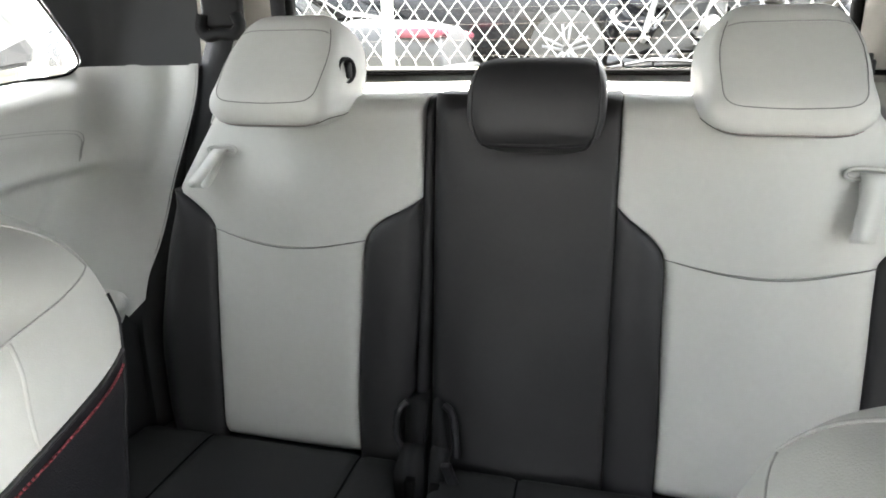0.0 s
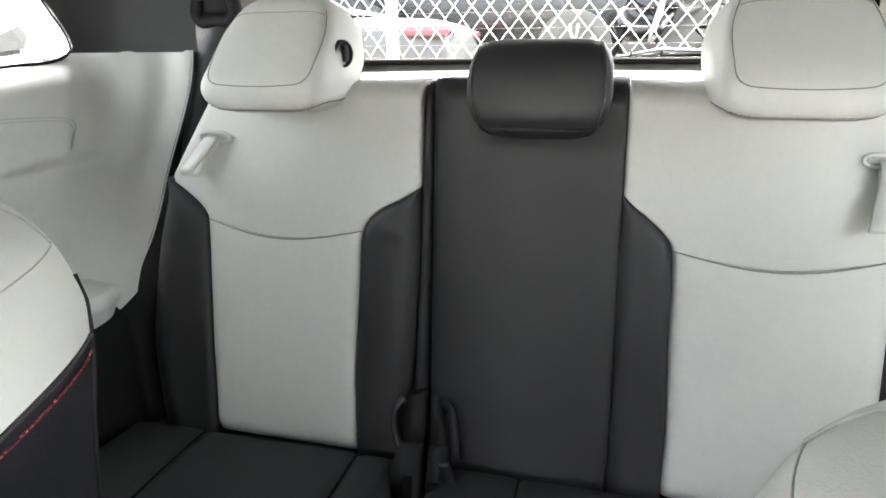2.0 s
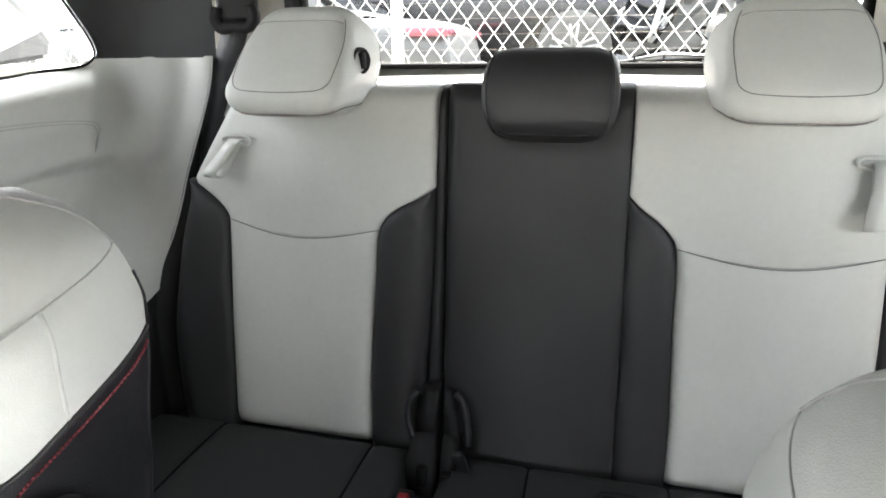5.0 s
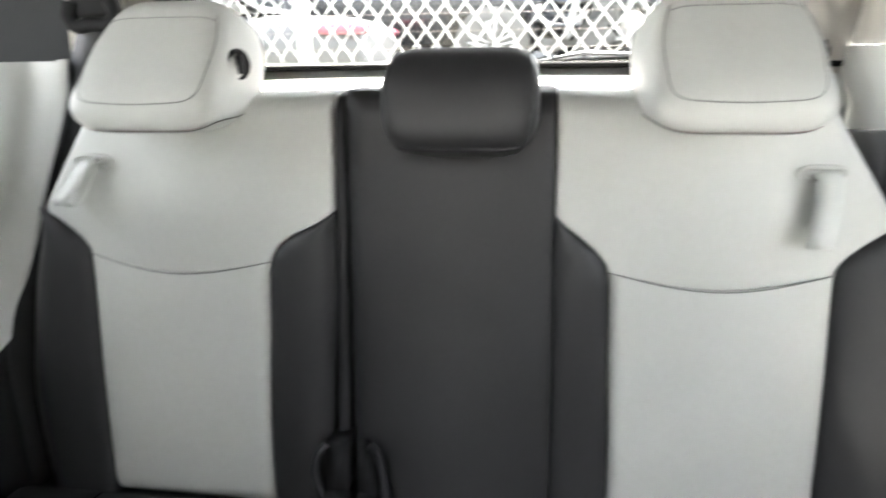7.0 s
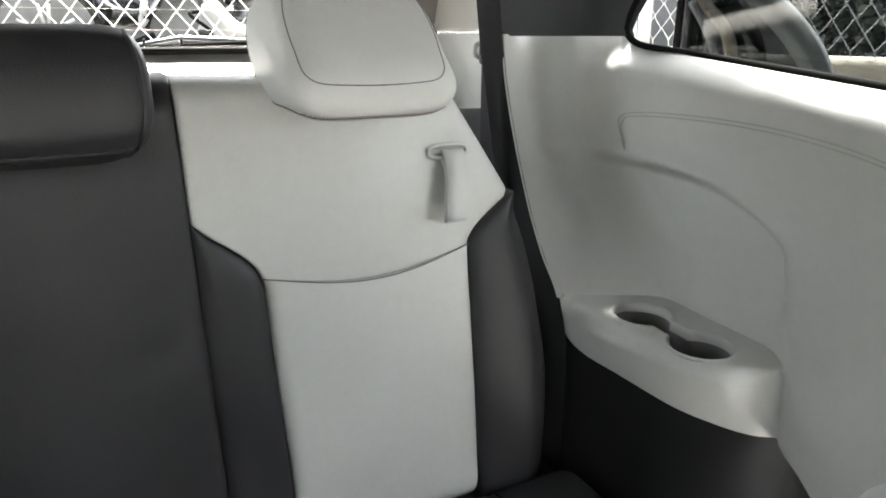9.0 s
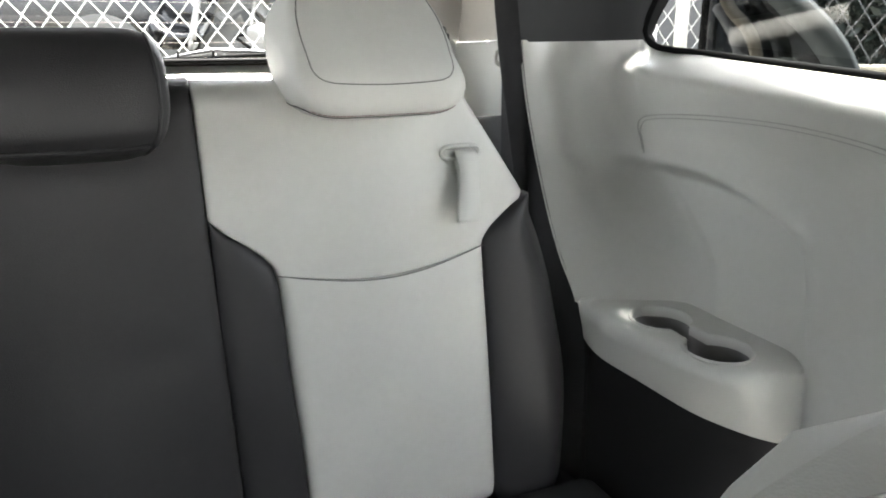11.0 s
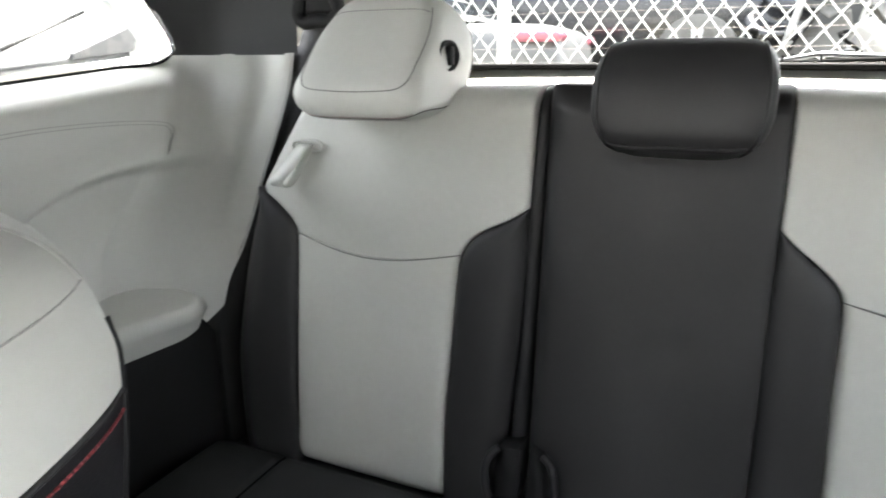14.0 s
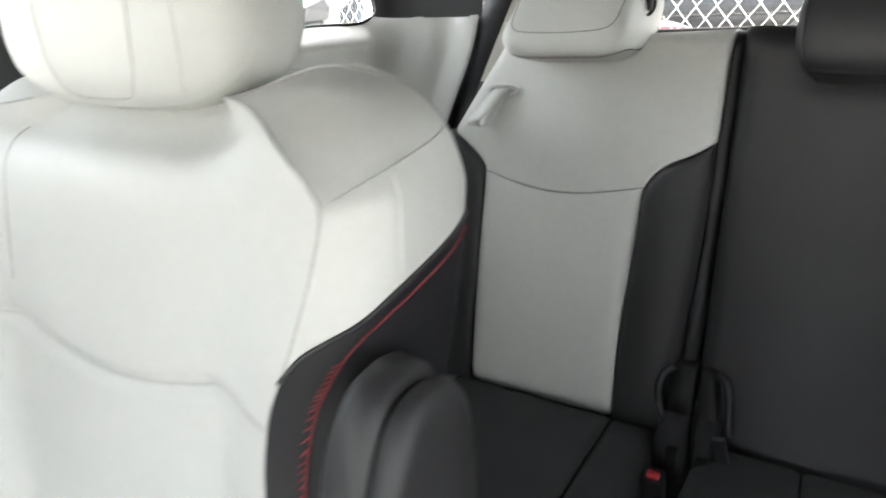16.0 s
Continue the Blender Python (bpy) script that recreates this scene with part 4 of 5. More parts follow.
tagged(obj("center_belt", bm, WEB), "black middle seat belt hanging from the roof", "seat belt")

# ---- second row ----
ZS = (0.30, 0.55, 0.70, 0.75, 0.80, 0.86, 0.895, 0.93, 0.963, 0.985, 1.0)
PIPE_X = curve(*zip(ZS, (0.236, 0.234, 0.234, 0.240, 0.257, 0.272, 0.279, 0.236, 0.181, 0.140, 0.08)))
PIPE_Y = curve(*zip(ZS, (0.450, 0.462, 0.474, 0.477, 0.484, 0.495, 0.498, 0.510, 0.535, 0.556, 0.59)))
MID_X = curve(*zip(ZS, (0.280, 0.286, 0.294, 0.297, 0.302, 0.307, 0.306, 0.288, 0.256, 0.200, 0.11)))
MID_Y = curve(*zip(ZS, (0.510, 0.520, 0.528, 0.532, 0.537, 0.543, 0.550, 0.562, 0.578, 0.592, 0.605)))
REAR_X = curve(*zip(ZS, (0.270, 0.280, 0.289, 0.292, 0.295, 0.300, 0.300, 0.289, 0.264, 0.212, 0.12)))
REAR_Y = curve(*zip(ZS, (0.600, 0.610, 0.625, 0.630, 0.634, 0.640, 0.643, 0.642, 0.638, 0.632, 0.618)))
PAD_Y = curve(*zip(ZS, (0.480, 0.490, 0.500, 0.502, 0.505, 0.510, 0.515, 0.526, 0.556, 0.582, 0.60)))
BACK_Y = curve(*zip(ZS, (0.640, 0.650, 0.662, 0.667, 0.672, 0.674, 0.674, 0.668, 0.660, 0.648, 0.630)))

LOW = curve((2, 0.780), (2.12, 0.797), (2.3, 0.806), (2.6, 0.818), (3, 0.838), (4, 0.874))


def captain_seat(x, y, z, mirror, lean=0.0):
    """A second row seat: pale padded front, black lower sides with red stitching, stowed armrest, pale headrest."""
    seat = thing("captain_seat", "pale leather second row seat with black sides and red stitching", "car seat", (x, y, z), "second row seats")
    seat.rotation_euler = (radians(lean), 0, 0)
    arm_side = -1 if mirror else 1

    def outline(s, h, sg):
        """s: 0 middle, 1 pad seam, 2 piping, 3 side, 4 rear edge, 5 back corner, 6 back middle."""
        pad = min(0.150, PIPE_X(h) * 0.72)
        pts = [(0, PAD_Y(h)), (pad, PAD_Y(h) - 0.002), (PIPE_X(h), PIPE_Y(h)), (MID_X(h), MID_Y(h)), (REAR_X(h), REAR_Y(h)), (max(0.02, REAR_X(h) - 0.05), BACK_Y(h)), (0, BACK_Y(h))]
        i = min(int(s), 5)
        t = s - i
        q = [Vector(p) for p in pts]
        if i in (2, 3):
            a = q[1] if i == 2 else q[2]
            d = q[5] if i == 3 else q[4]
            b, c = q[i], q[i + 1]
            if i == 2:
                a = b - (c - b)
            p = 0.5 * (2 * b + (c - a) * t + (2 * a - 5 * b + 4 * c - d) * t * t + (3 * b - a - 3 * c + d) * t**3)
        elif i == 1:
            p = Vector((q[1].x + (q[2].x - q[1].x) * t, q[1].y + (q[2].y - q[1].y) * (1.9 * t * t - 0.9 * t**3) - 0.004 * t * math.sin(math.pi * t)))
        else:
            p = q[i] * (1 - t) + q[i + 1] * t
        x = p.x * (1.0 if sg * arm_side > 0 else 0.93)
        # the top dips between the shoulders, under the headrest
        dip = 0.030 * smooth((0.215 - x) / 0.10) * smooth((h - 0.88) / 0.09)
        return Vector((sg * x, p.y, h - dip))

    def groove(p, d):
        return p + Vector((0, 0.007 * math.exp(-(d / 0.007) ** 2), 0))

    def pad(u, v):
        s = 2 * u - 1
        h = 0.30 + 0.70 * v
        p = outline(abs(s), h, 1 if s >= 0 else -1)
        p.y -= 0.004 * math.cos(math.pi * s / 2) ** 2
        zs = 0.718 + 0.024 * s * s
        return groove(p, h - zs)
    part("front_pad", sheet(pad, 40, 200, None, even=True), LIGHT, seat, "pale leather front pad")
    bm = bmesh.new()
    line = []
    for k in range(41):
        u = k / 40
        s = 2 * u - 1
        line.append(pad(u, (0.018 + 0.40 + 0.024 * s * s) / 0.70) + Vector((0, -0.0008, 0)))
    tube(bm, line, 0.0009, 5)
    part("pad_seam", bm, PIPE, seat)
    for sg in (-1, 1):
        if sg * arm_side < 0:
            bm = bmesh.new()
            tube(bm, [outline(1.0, 0.78 + 0.17 * k / 40, sg) + Vector((0, 0.0002, 0)) for k in range(41)], 0.0012, 5)
            part("bolster_seam", bm, PIPE, seat)

        def bolster(u, v):
            h = 0.30 + 0.70 * v
            p = outline(1 + u, h, sg)
            q = groove(p, h - 0.742)
            return p.lerp(q, 1 - u)
        bm = bmesh.new()
        tube(bm, [bolster(k / 16, 0.442 / 0.70) + Vector((0, -0.0008 + 0.0006 * k / 16, 0)) for k in range(17)], 0.0009, 5)
        part("pad_seam", bm, PIPE, seat)
        part("inner_bolster", sheet(bolster, 14, 200, None, even=True), LIGHT, seat)

        def low(s):
            return LOW(s)

        def light_side(u, v):
            s = 2 + 2 * u
            h = low(s) + (1.0 - low(s)) * v
            p = outline(s, h, sg)
            # crease from the piping corner out to the shoulder
            hc = 0.897 + 0.0613 * u
            k = math.exp(-((h - hc) / 0.004) ** 2) * max(0, min(1, (0.75 - u) / 0.2))
            return p + Vector((-sg * 0.0018 * k, 0.0015 * k, 0))
        part("side_bolster", sheet(light_side, 26, 50, None, even=True), LIGHT, seat)

        def dark_side(u, v):
            s = 2 + 2 * u
            return outline(s, 0.30 + (low(s) - 0.30) * v, sg)
        part("side_skirt", sheet(dark_side, 26, 40, None, even=True), VINYL, seat, "black leather side with red stitching")
        part("back_cover", sheet(lambda u, v: outline(4 + 2 * u, 0.30 + 0.70 * v, sg), 16, 40, None, even=True), TRIM, seat, "grey moulded seat back cover")
        bm = bmesh.new()
        tube(bm, [outline(2.0, 0.42 + 0.56 * k / 50, sg) + Vector((0, 0.0, 0)) for k in range(51)], 0.0011, 6)
        part("piping", bm, PIPE, seat)
        bm = bmesh.new()
        tube(bm, [outline(2.15 + 1.8 * k / 30, 0.8985 + 0.045 * (0.15 + 1.8 * k / 30) / 1.95, sg) + Vector((sg * 0.0002, -0.0002, 0)) for k in range(31)], 0.0007, 5)
        part("shoulder_seam", bm, PIPE, seat)
        bm = bmesh.new()
        rim = spline([(3.95, 0.9435, 0), (3.88, 0.960, 0), (3.70, 0.974, 0), (3.35, 0.984, 0), (2.8, 0.989, 0), (2.05, 0.987, 0)], 6)
        tube(bm, [outline(p.x, p.y, sg) + Vector((sg * 0.0004, 0, 0.0006)) for p in rim], 0.0010, 5)
        part("rim_seam", bm, PIPE, seat)
        bm = bmesh.new()
        tube(bm, [outline(2.93 + 0.14 * k / 16, 0.918 + (LOW(3.05) - 0.914) * k / 16, sg) - Vector((sg * 0.0006, 0, 0)) for k in range(17)], 0.0017, 8)
        part("side_welt", bm, LIGHT, seat)
        bm = bmesh.new()
        tube(bm, [outline(2 + 2 * k / 40, low(2 + 2 * k / 40), sg) + Vector((sg * 0.0008, -0.001, 0)) for k in range(41)], 0.0022, 6)
        part("edge_piping", bm, DARK, seat)
        bm = bmesh.new()
        pts = [outline(2.5 + 1.5 * k / 40, low(2.5 + 1.5 * k / 40) - 0.012, sg) + Vector((sg * 0.0012, -0.001, 0)) for k in range(40, -1, -1)]
        pts = pts[:-6] + [outline(p.x, p.y, sg) + Vector((sg * 0.0012, -0.0014, 0)) for p in spline([(2.72, low(2.72) - 0.012, 0), (2.55, low(2.55) - 0.020, 0), (2.44, low(2.44) - 0.040, 0), (2.38, 0.74, 0), (2.34, 0.66, 0), (2.31, 0.52, 0), (2.30, 0.36, 0)], 6)[1:]]
        for a in range(0, len(pts) - 1):
            p, q = pts[a], pts[a + 1]
            m = max(1, int((q - p).length / 0.006))
            for b in range(m):
                tube(bm, [p + (q - p) * ((b + 0.12) / m), p + (q - p) * ((b + 0.88) / m)], 0.0012, 5)
        for p, q in zip(pts[-30:], pts[-29:]):
            m = max(1, int((q - p).length / 0.006))
            for b in range(m):
                o = Vector((-sg * 0.006, -0.0015, 0))
                tube(bm, [p + (q - p) * ((b + 0.1) / m), p + (q - p) * ((b + 0.9) / m) + o], 0.0010, 5)
        part("red_stitching", bm, STITCH, seat, "red contrast stitching")
        # rear cover flange that shows as a thin edge
        if mirror:
            continue
        bm = bmesh.new()
        tube(bm, [outline(4.02, 0.32 + 0.60 * k / 30, sg) + Vector((sg * 0.001, 0, 0)) for k in range(31)], 0.0020, 6)
        part("edge_trim", bm, BLACK, seat)
    # headrest
    prof = [(0.548, 0.963), (0.530, 0.980), (0.522, 1.03), (0.525, 1.09), (0.545, 1.15), (0.580, 1.18), (0.620, 1.17), (0.640, 1.12), (0.640, 1.04), (0.625, 0.98), (0.590, 0.960)]
    taper = curve((0.955, 0.66), (0.966, 0.76), (0.98, 0.88), (1.0, 0.97), (1.03, 1.0), (1.10, 0.94), (1.20, 0.80))
    f, n = headrest_shape(prof, 0.164, taper, 4.5)
    head = part("headrest", block(f, n, 40), LIGHT, seat, "broad pale leather headrest with stitched panels")
    head.location = (0.004, 0, -0.012)
    c = Vector((0, 0.58, 1.07))
    for sg in (-1, 1):
        for inset, r in ((0.0, 0.0007), (0.30, 0.0005)):
            bm = bmesh.new()
            bend = spline([(0.0, 0.55, 0), (0.20, 0.58, 0), (0.31, 0.75, 0), (0.37, 1.2, 0), (0.40, 2.0, 0), (0.42, 3.4, 0), (0.40, 4.6, 0)], 6)
            if inset:
                bend = spline([(0.74, 0.7, 0), (0.72, 1.4, 0), (0.70, 2.4, 0), (0.66, 4.2, 0)], 6)
            tube(bm, [c + (f(p.y / 11, sg * p.x) - c) * 1.003 for p in bend], r, 5)
            part("seam", bm, PIPE, head)
        bm = bmesh.new()
        tube(bm, [(sg * 0.07, 0.60, 0.90), (sg * 0.07, 0.598, 1.0)], 0.007, 8)
        part("post", bm, BLACK, head)
    # armrest folded up beside the back
    arm = 1 if mirror else -1
    bm = bmesh.new()
    loop = [(-0.055, 0.30), (-0.060, 0.55), (-0.056, 0.70), (-0.035, 0.770), (0.0, 0.787), (0.035, 0.770), (0.052, 0.70), (0.055, 0.55), (0.052, 0.30)]
    sp = [(p.y, p.z) for p in spline([(0, a, b) for a, b in loop], 5)]
    cy, cz = 0.0, 0.55
    xs = [(arm * dx, k) for dx, k in ((0.027, 0.90), (0.024, 0.96), (0.015, 1.0), (-0.001, 0.995), (-0.007, 0.965), (-0.010, 0.93), (-0.013, 0.955), (-0.019, 0.97), (-0.027, 0.95), (-0.031, 0.88))]
    rings = [[bm.verts.new((dx, cy + (a - cy) * k, cz + (b - cz) * (k if b > cz else 1))) for a, b in sp] for dx, k in xs]
    for q, w in zip(rings, rings[1:]):
        for k in range(len(sp) - 1):
            bm.faces.new((q[k], q[k + 1], w[k + 1], w[k]))
    bm.faces.new(rings[0])
    bm.faces.new(rings[-1][::-1])
    rest = part("armrest", bm, DARK, seat, "black padded armrest folded upright")
    rest.location = (-arm * 0.336, 0.500, 0.022)
    bm = bmesh.new()
    tube(bm, [(-arm * 0.010, a * 0.94, cz + (b - cz) * (0.94 if b > cz else 1)) for a, b in sp], 0.0026, 6)
    part("seam", bm, BLACK, rest)
    bm = bmesh.new()
    box(bm, (0, 0.25, 0.24), (0.52, 0.50, 0.16), 0.05, None, 3)
    part("cushion", bm, LIGHT, seat, "pale leather seat cushion")
    bm = bmesh.new()
    rise = FLOOR - z
    box(bm, (0, 0.35, (0.165 + rise) / 2), (0.42, 0.50, 0.165 - rise), 0.01)
    part("base", bm, BLACK, seat)
    return seat


captain_seat(-0.525, 0.0, 0.0, False)
captain_seat(0.508, -0.110, -0.018, True)

# ---- outside ----


def sliding_door_right():
    """The side door slid open, standing outside the quarter window."""
    t = thing("sliding_door", "open grey green sliding door with dark tinted window and tan weather strip", "car door", (1.03, 0, 0))
    bm = bmesh.new()
    box(bm, (0.01, 0.90, 0.40), (0.07, 1.00, 1.06), 0.03)
    part("lower_panel", bm, PAINTG, t)
    bm = bmesh.new()
    box(bm, (0.008, 1.380, 1.13), (0.03, 0.016, 0.46), 0.004)
    part("rear_frame", bm, RUBBER, t)
    bm = bmesh.new()
    box(bm, (0.0, 1.366, 1.13), (0.012, 0.005, 0.44), 0.002)
    part("rear_bead", bm, GREY, t)
    bm = bmesh.new()
    ribbon(bm, spline([(-0.01, 1.055, 0.94), (-0.01, 1.098, 1.03), (-0.01, 1.140, 1.08), (-0.01, 1.200, 1.128), (-0.01, 1.29, 1.20), (-0.01, 1.37, 1.30)], 6), (0, 1, -0.4), 0.040, 0.012)
    part("front_frame", bm, PAINTG, t)
    bm = bmesh.new()
    tube(bm, spline([(-0.012, 1.225, 0.96), (-0.012, 1.247, 1.045), (-0.012, 1.272, 1.09), (-0.012, 1.318, 1.13), (-0.012, 1.36, 1.20)], 6), 0.010, 8)
    part("weather_strip", bm, TAN, t, "tan rubber weather strip")
    bm = bmesh.new()
    tube(bm, spline([(-0.008, 1.258, 0.96), (-0.008, 1.282, 1.045), (-0.008, 1.308, 1.09), (-0.008, 1.345, 1.13)], 6), 0.011, 8)
    part("channel", bm, GREY, t)
    bm = bmesh.new()
    bm.faces.new([bm.verts.new(p) for p in ((0.02, 1.06, 0.93), (0.02, 1.38, 0.93), (0.02, 1.38, 1.35), (0.02, 1.30, 1.30))])
    part("pane", bm, DOORPANE, t, smooth=False)


def door_outside_left():
    t = thing("car_door", "white car door frame with a thin rod outside the window", "car door", (-1.03, 0, 0))
    bm = bmesh.new()
    box(bm, (0, 0.90, 0.42), (0.07, 1.00, 1.10), 0.03)
    part("lower_panel", bm, PAINTW, t)
    bm = bmesh.new()
    ribbon(bm, spline([(0, 1.00, 0.98), (0, 1.015, 1.04), (0, 0.98, 1.13), (0, 0.93, 1.26), (0, 0.90, 1.36)], 6), (0, 1, 0.3), 0.060, 0.04)
    part("front_frame", bm, PAINTW, t)
    bm = bmesh.new()
    ribbon(bm, spline([(0, 1.38, 1.00), (0, 1.405, 1.09), (0, 1.395, 1.13), (0, 1.33, 1.19), (0, 1.25, 1.25), (0, 1.16, 1.30)], 6), (0, 1, 0.5), 0.040, 0.03)
    part("rear_frame", bm, PAINTW, t)
    bm = bmesh.new()
    ribbon(bm, [(0, 1.03, 1.040), (0, 1.20, 1.064), (0, 1.375, 1.083)], (0, 0.1, 1), 0.016, 0.02)
    part("window_sill", bm, PAINTS, t)
    bm = bmesh.new()
    tube(bm, [(0.0, 1.045, 1.052), (0.0, 1.294, 1.155)], 0.0035, 8)
    tube(bm, [(0.0, 1.030, 1.051), (0.0, 1.062, 1.052)], 0.005, 8)
    part("sun_blind_rod", bm, BLACK, t)
    bm = bmesh.new()
    a = [(0.01, 1.24, 1.070), (0.01, 1.375, 1.085), (0.01, 1.385, 1.108), (0.01, 1.370, 1.128), (0.01, 1.31, 1.105), (0.01, 1.243, 1.080)]
    f = bm.faces.new([bm.verts.new(p) for p in a])
    q = bmesh.ops.extrude_face_region(bm, geom=[f])
    bmesh.ops.translate(bm, vec=(0.012, 0, 0), verts=[v for v in q["geom"] if isinstance(v, bmesh.types.BMVert)])
    part("corner_cover", bm, GREY, t, "dark corner cover", smooth=False)


def wheel(car, x, y, z, r, out):
    bm = bmesh.new()
    w = 0.11 * out
    lathe(bm, [(r * 0.62, -w), (r * 0.95, -w), (r, -w * 0.7), (r, w * 0.7), (r * 0.95, w), (r * 0.64, w)], (x, y, z), "x" if car["axis"] == "x" else "y", 36)
    tyre = part("wheel", bm, TYRE, car)
    bm = bmesh.new()
    ax = "x" if car["axis"] == "x" else "y"
    lathe(bm, [(r * 0.1, w * 0.9), (r * 0.14, w * 1.0), (r * 0.16, w * 0.8), (r * 0.60, w * 0.45), (r * 0.66, w * 0.95), (r * 0.63, w * 0.6), (r * 0.2, w * 0.3)], (x, y, z), ax, 30)
    part("rim", bm, DARKGLASS, tyre)
    for k in range(5):
        bm = bmesh.new()
        a = 2 * math.pi * k / 5 + 0.3
        u, v = math.cos(a), math.sin(a)
        for off in (-0.11, 0.11):
            p = [(r * (0.08 * u - off * 0.3 * v), r * (0.08 * v + off * 0.3 * u)), (r * (0.64 * u - off * v), r * (0.64 * v + off * u))]
            q = [(Vector((w * 0.92, i, j)) if ax == "x" else Vector((i, w * 0.92, j))) + Vector((x, y, z)) for i, j in p]
            tube(bm, q, r * 0.05, 6)
        part("spoke", bm, RIM, tyre)


def car_body(name, label, at, turn, paint, length, width, height, ground, kind="sedan"):
    """A parked car: lofted body and cabin with windows, lamps, bumpers and wheels. It faces its own -y."""
    car = thing(name, label, "car", at, "parked cars")
    car["axis"] = "x"
    hl, hw = length / 2, width / 2
    belt = height * 0.64
    if kind == "sedan":
        prof = curve((-hl, belt * 0.62), (-hl + 0.06, belt * 0.80), (-hl + 0.5, belt * 0.90), (-hl + 1.2, belt), (hl - 1.0, belt * 1.04), (hl - 0.25, belt * 1.02), (hl - 0.05, belt * 0.97), (hl, belt * 0.70))
        roof = ((-hl + 1.15, belt), (-hl + 1.95, height), (hl - 1.55, height * 0.99), (hl - 0.72, belt * 1.03))
    else:
        prof = curve((-hl, belt * 0.62), (-hl + 0.06, belt * 0.86), (-hl + 0.9, belt * 0.98), (-hl + 1.2, belt), (hl - 0.2, belt * 1.02), (hl - 0.03, belt * 0.95), (hl, belt * 0.60))
        roof = ((-hl + 1.0, belt), (-hl + 1.65, height), (hl - 0.45, height * 0.98), (hl - 0.08, belt * 1.02))
    bm = bmesh.new()
    rows = []
    for k in range(49):
        y = -hl + length * ease(k, 48)
        top, low = prof(y), ground
        end = 1 - 0.10 * (abs(y) / hl) ** 6
        ring = []
        for a, b in ((0.0, 1.0), (0.55, 0.995), (0.86, 0.965), (0.97, 0.90), (1.0, 0.72), (0.985, 0.5), (0.97, 0.2), (0.90, 0.0), (0.0, 0.0)):
            ring.append((a * hw * end, low + (top - low) * b))
        rows.append([bm.verts.new((x, y, z)) for x, z in ring] + [bm.verts.new((-x, y, z)) for x, z in ring[-2:0:-1]])
    m = len(rows[0])
    for q, w in zip(rows, rows[1:]):
        for k in range(m):
            bm.faces.new((q[k], q[(k + 1) % m], w[(k + 1) % m], w[k]))
    bm.faces.new(rows[0])
    bm.faces.new(rows[-1][::-1])
    part("body", bm, paint, car)
    bm = bmesh.new()
    rows = []
    for y, z in roof:
        inset = 0.90 if z < height * 0.9 else 0.72
        rows.append([bm.verts.new((s * hw * inset * f, y, z + d)) for s, f, d in ((-1, 1, 0), (-1, 0.6, 0.02), (1, 0.6, 0.02), (1, 1, 0))])
    for q, w in zip(rows, rows[1:]):
        for k in range(3):
            bm.faces.new((q[k], q[k + 1], w[k + 1], w[k]))
    for k in (0, 3):
        bm.faces.new([r[k] for r in rows])
    bmesh.ops.bevel(bm, geom=bm.edges[:], offset=0.04, segments=2, affect="EDGES")
    part("cabin", bm, paint, car)
    # windows stand a little proud of the cabin
    def quad(name, pts, mat):
        b2 = bmesh.new()
        vs = [b2.verts.new(p) for p in pts]
        f = b2.faces.new(vs)
        b2.normal_update()
        n = f.normal.copy()
        c = sum((Vector(p) for p in pts), Vector()) / 4
        if n.dot(c - Vector((0, 0, belt))) < 0:
            n = -n
        back = [b2.verts.new(v.co - n * 0.02) for v in vs]
        for v in vs:
            v.co += n * 0.008
        for k in range(4):
            b2.faces.new((vs[k], vs[(k + 1) % 4], back[(k + 1) % 4], back[k]))
        part(name, b2, mat, car, smooth=False)
    (y0, z0), (y1, z1), (y2, z2), (y3, z3) = roof
    for s in (-1, 1):
        ym = (y1 + y2) / 2
        lo, hi = hw * 0.885, hw * 0.735
        quad("side_window", [(s * lo, y0 + 0.35, z0 + 0.05), (s * lo, ym - 0.03, z0 + 0.05), (s * hi, ym - 0.03, z1 - 0.06), (s * hi, y1 + 0.05, z1 - 0.06)], DARKGLASS)
        quad("side_window", [(s * lo, ym + 0.03, z0 + 0.05), (s * lo, y3 - 0.30, z0 + 0.05), (s * hi, y2 - 0.05, z1 - 0.06), (s * hi, ym + 0.03, z1 - 0.06)], DARKGLASS)
    quad("rear_window", [(-hw * 0.74, y3 - 0.08, z3 + 0.06), (hw * 0.74, y3 - 0.08, z3 + 0.06), (hw * 0.60, y2 + 0.06, z2 - 0.03), (-hw * 0.60, y2 + 0.06, z2 - 0.03)], DARKGLASS)
    quad("windscreen", [(-hw * 0.76, y0 + 0.08, z0 + 0.05), (hw * 0.76, y0 + 0.08, z0 + 0.05), (hw * 0.62, y1 - 0.06, z1 - 0.03), (-hw * 0.62, y1 - 0.06, z1 - 0.03)], DARKGLASS)
    for s in (-1, 1):
        bm = bmesh.new()
        box(bm, (s * hw * 0.80, hl - 0.17, belt * 0.905), (0.36, 0.32, 0.075), 0.025)
        part("tail_lamp", bm, TAIL, car)
        bm = bmesh.new()
        box(bm, (s * hw * 0.70, -hl + 0.07, belt * 0.78), (0.36, 0.16, 0.13), 0.03)
        part("headlamp", bm, RIM, car)
    for y in (-hl - 0.02, hl + 0.01):
        bm = bmesh.new()
        box(bm, (0, y, ground + 0.28), (width * 0.94, 0.12, 0.24), 0.05)
        part("bumper", bm, paint, car)
    r = 0.33 if kind == "sedan" else 0.38
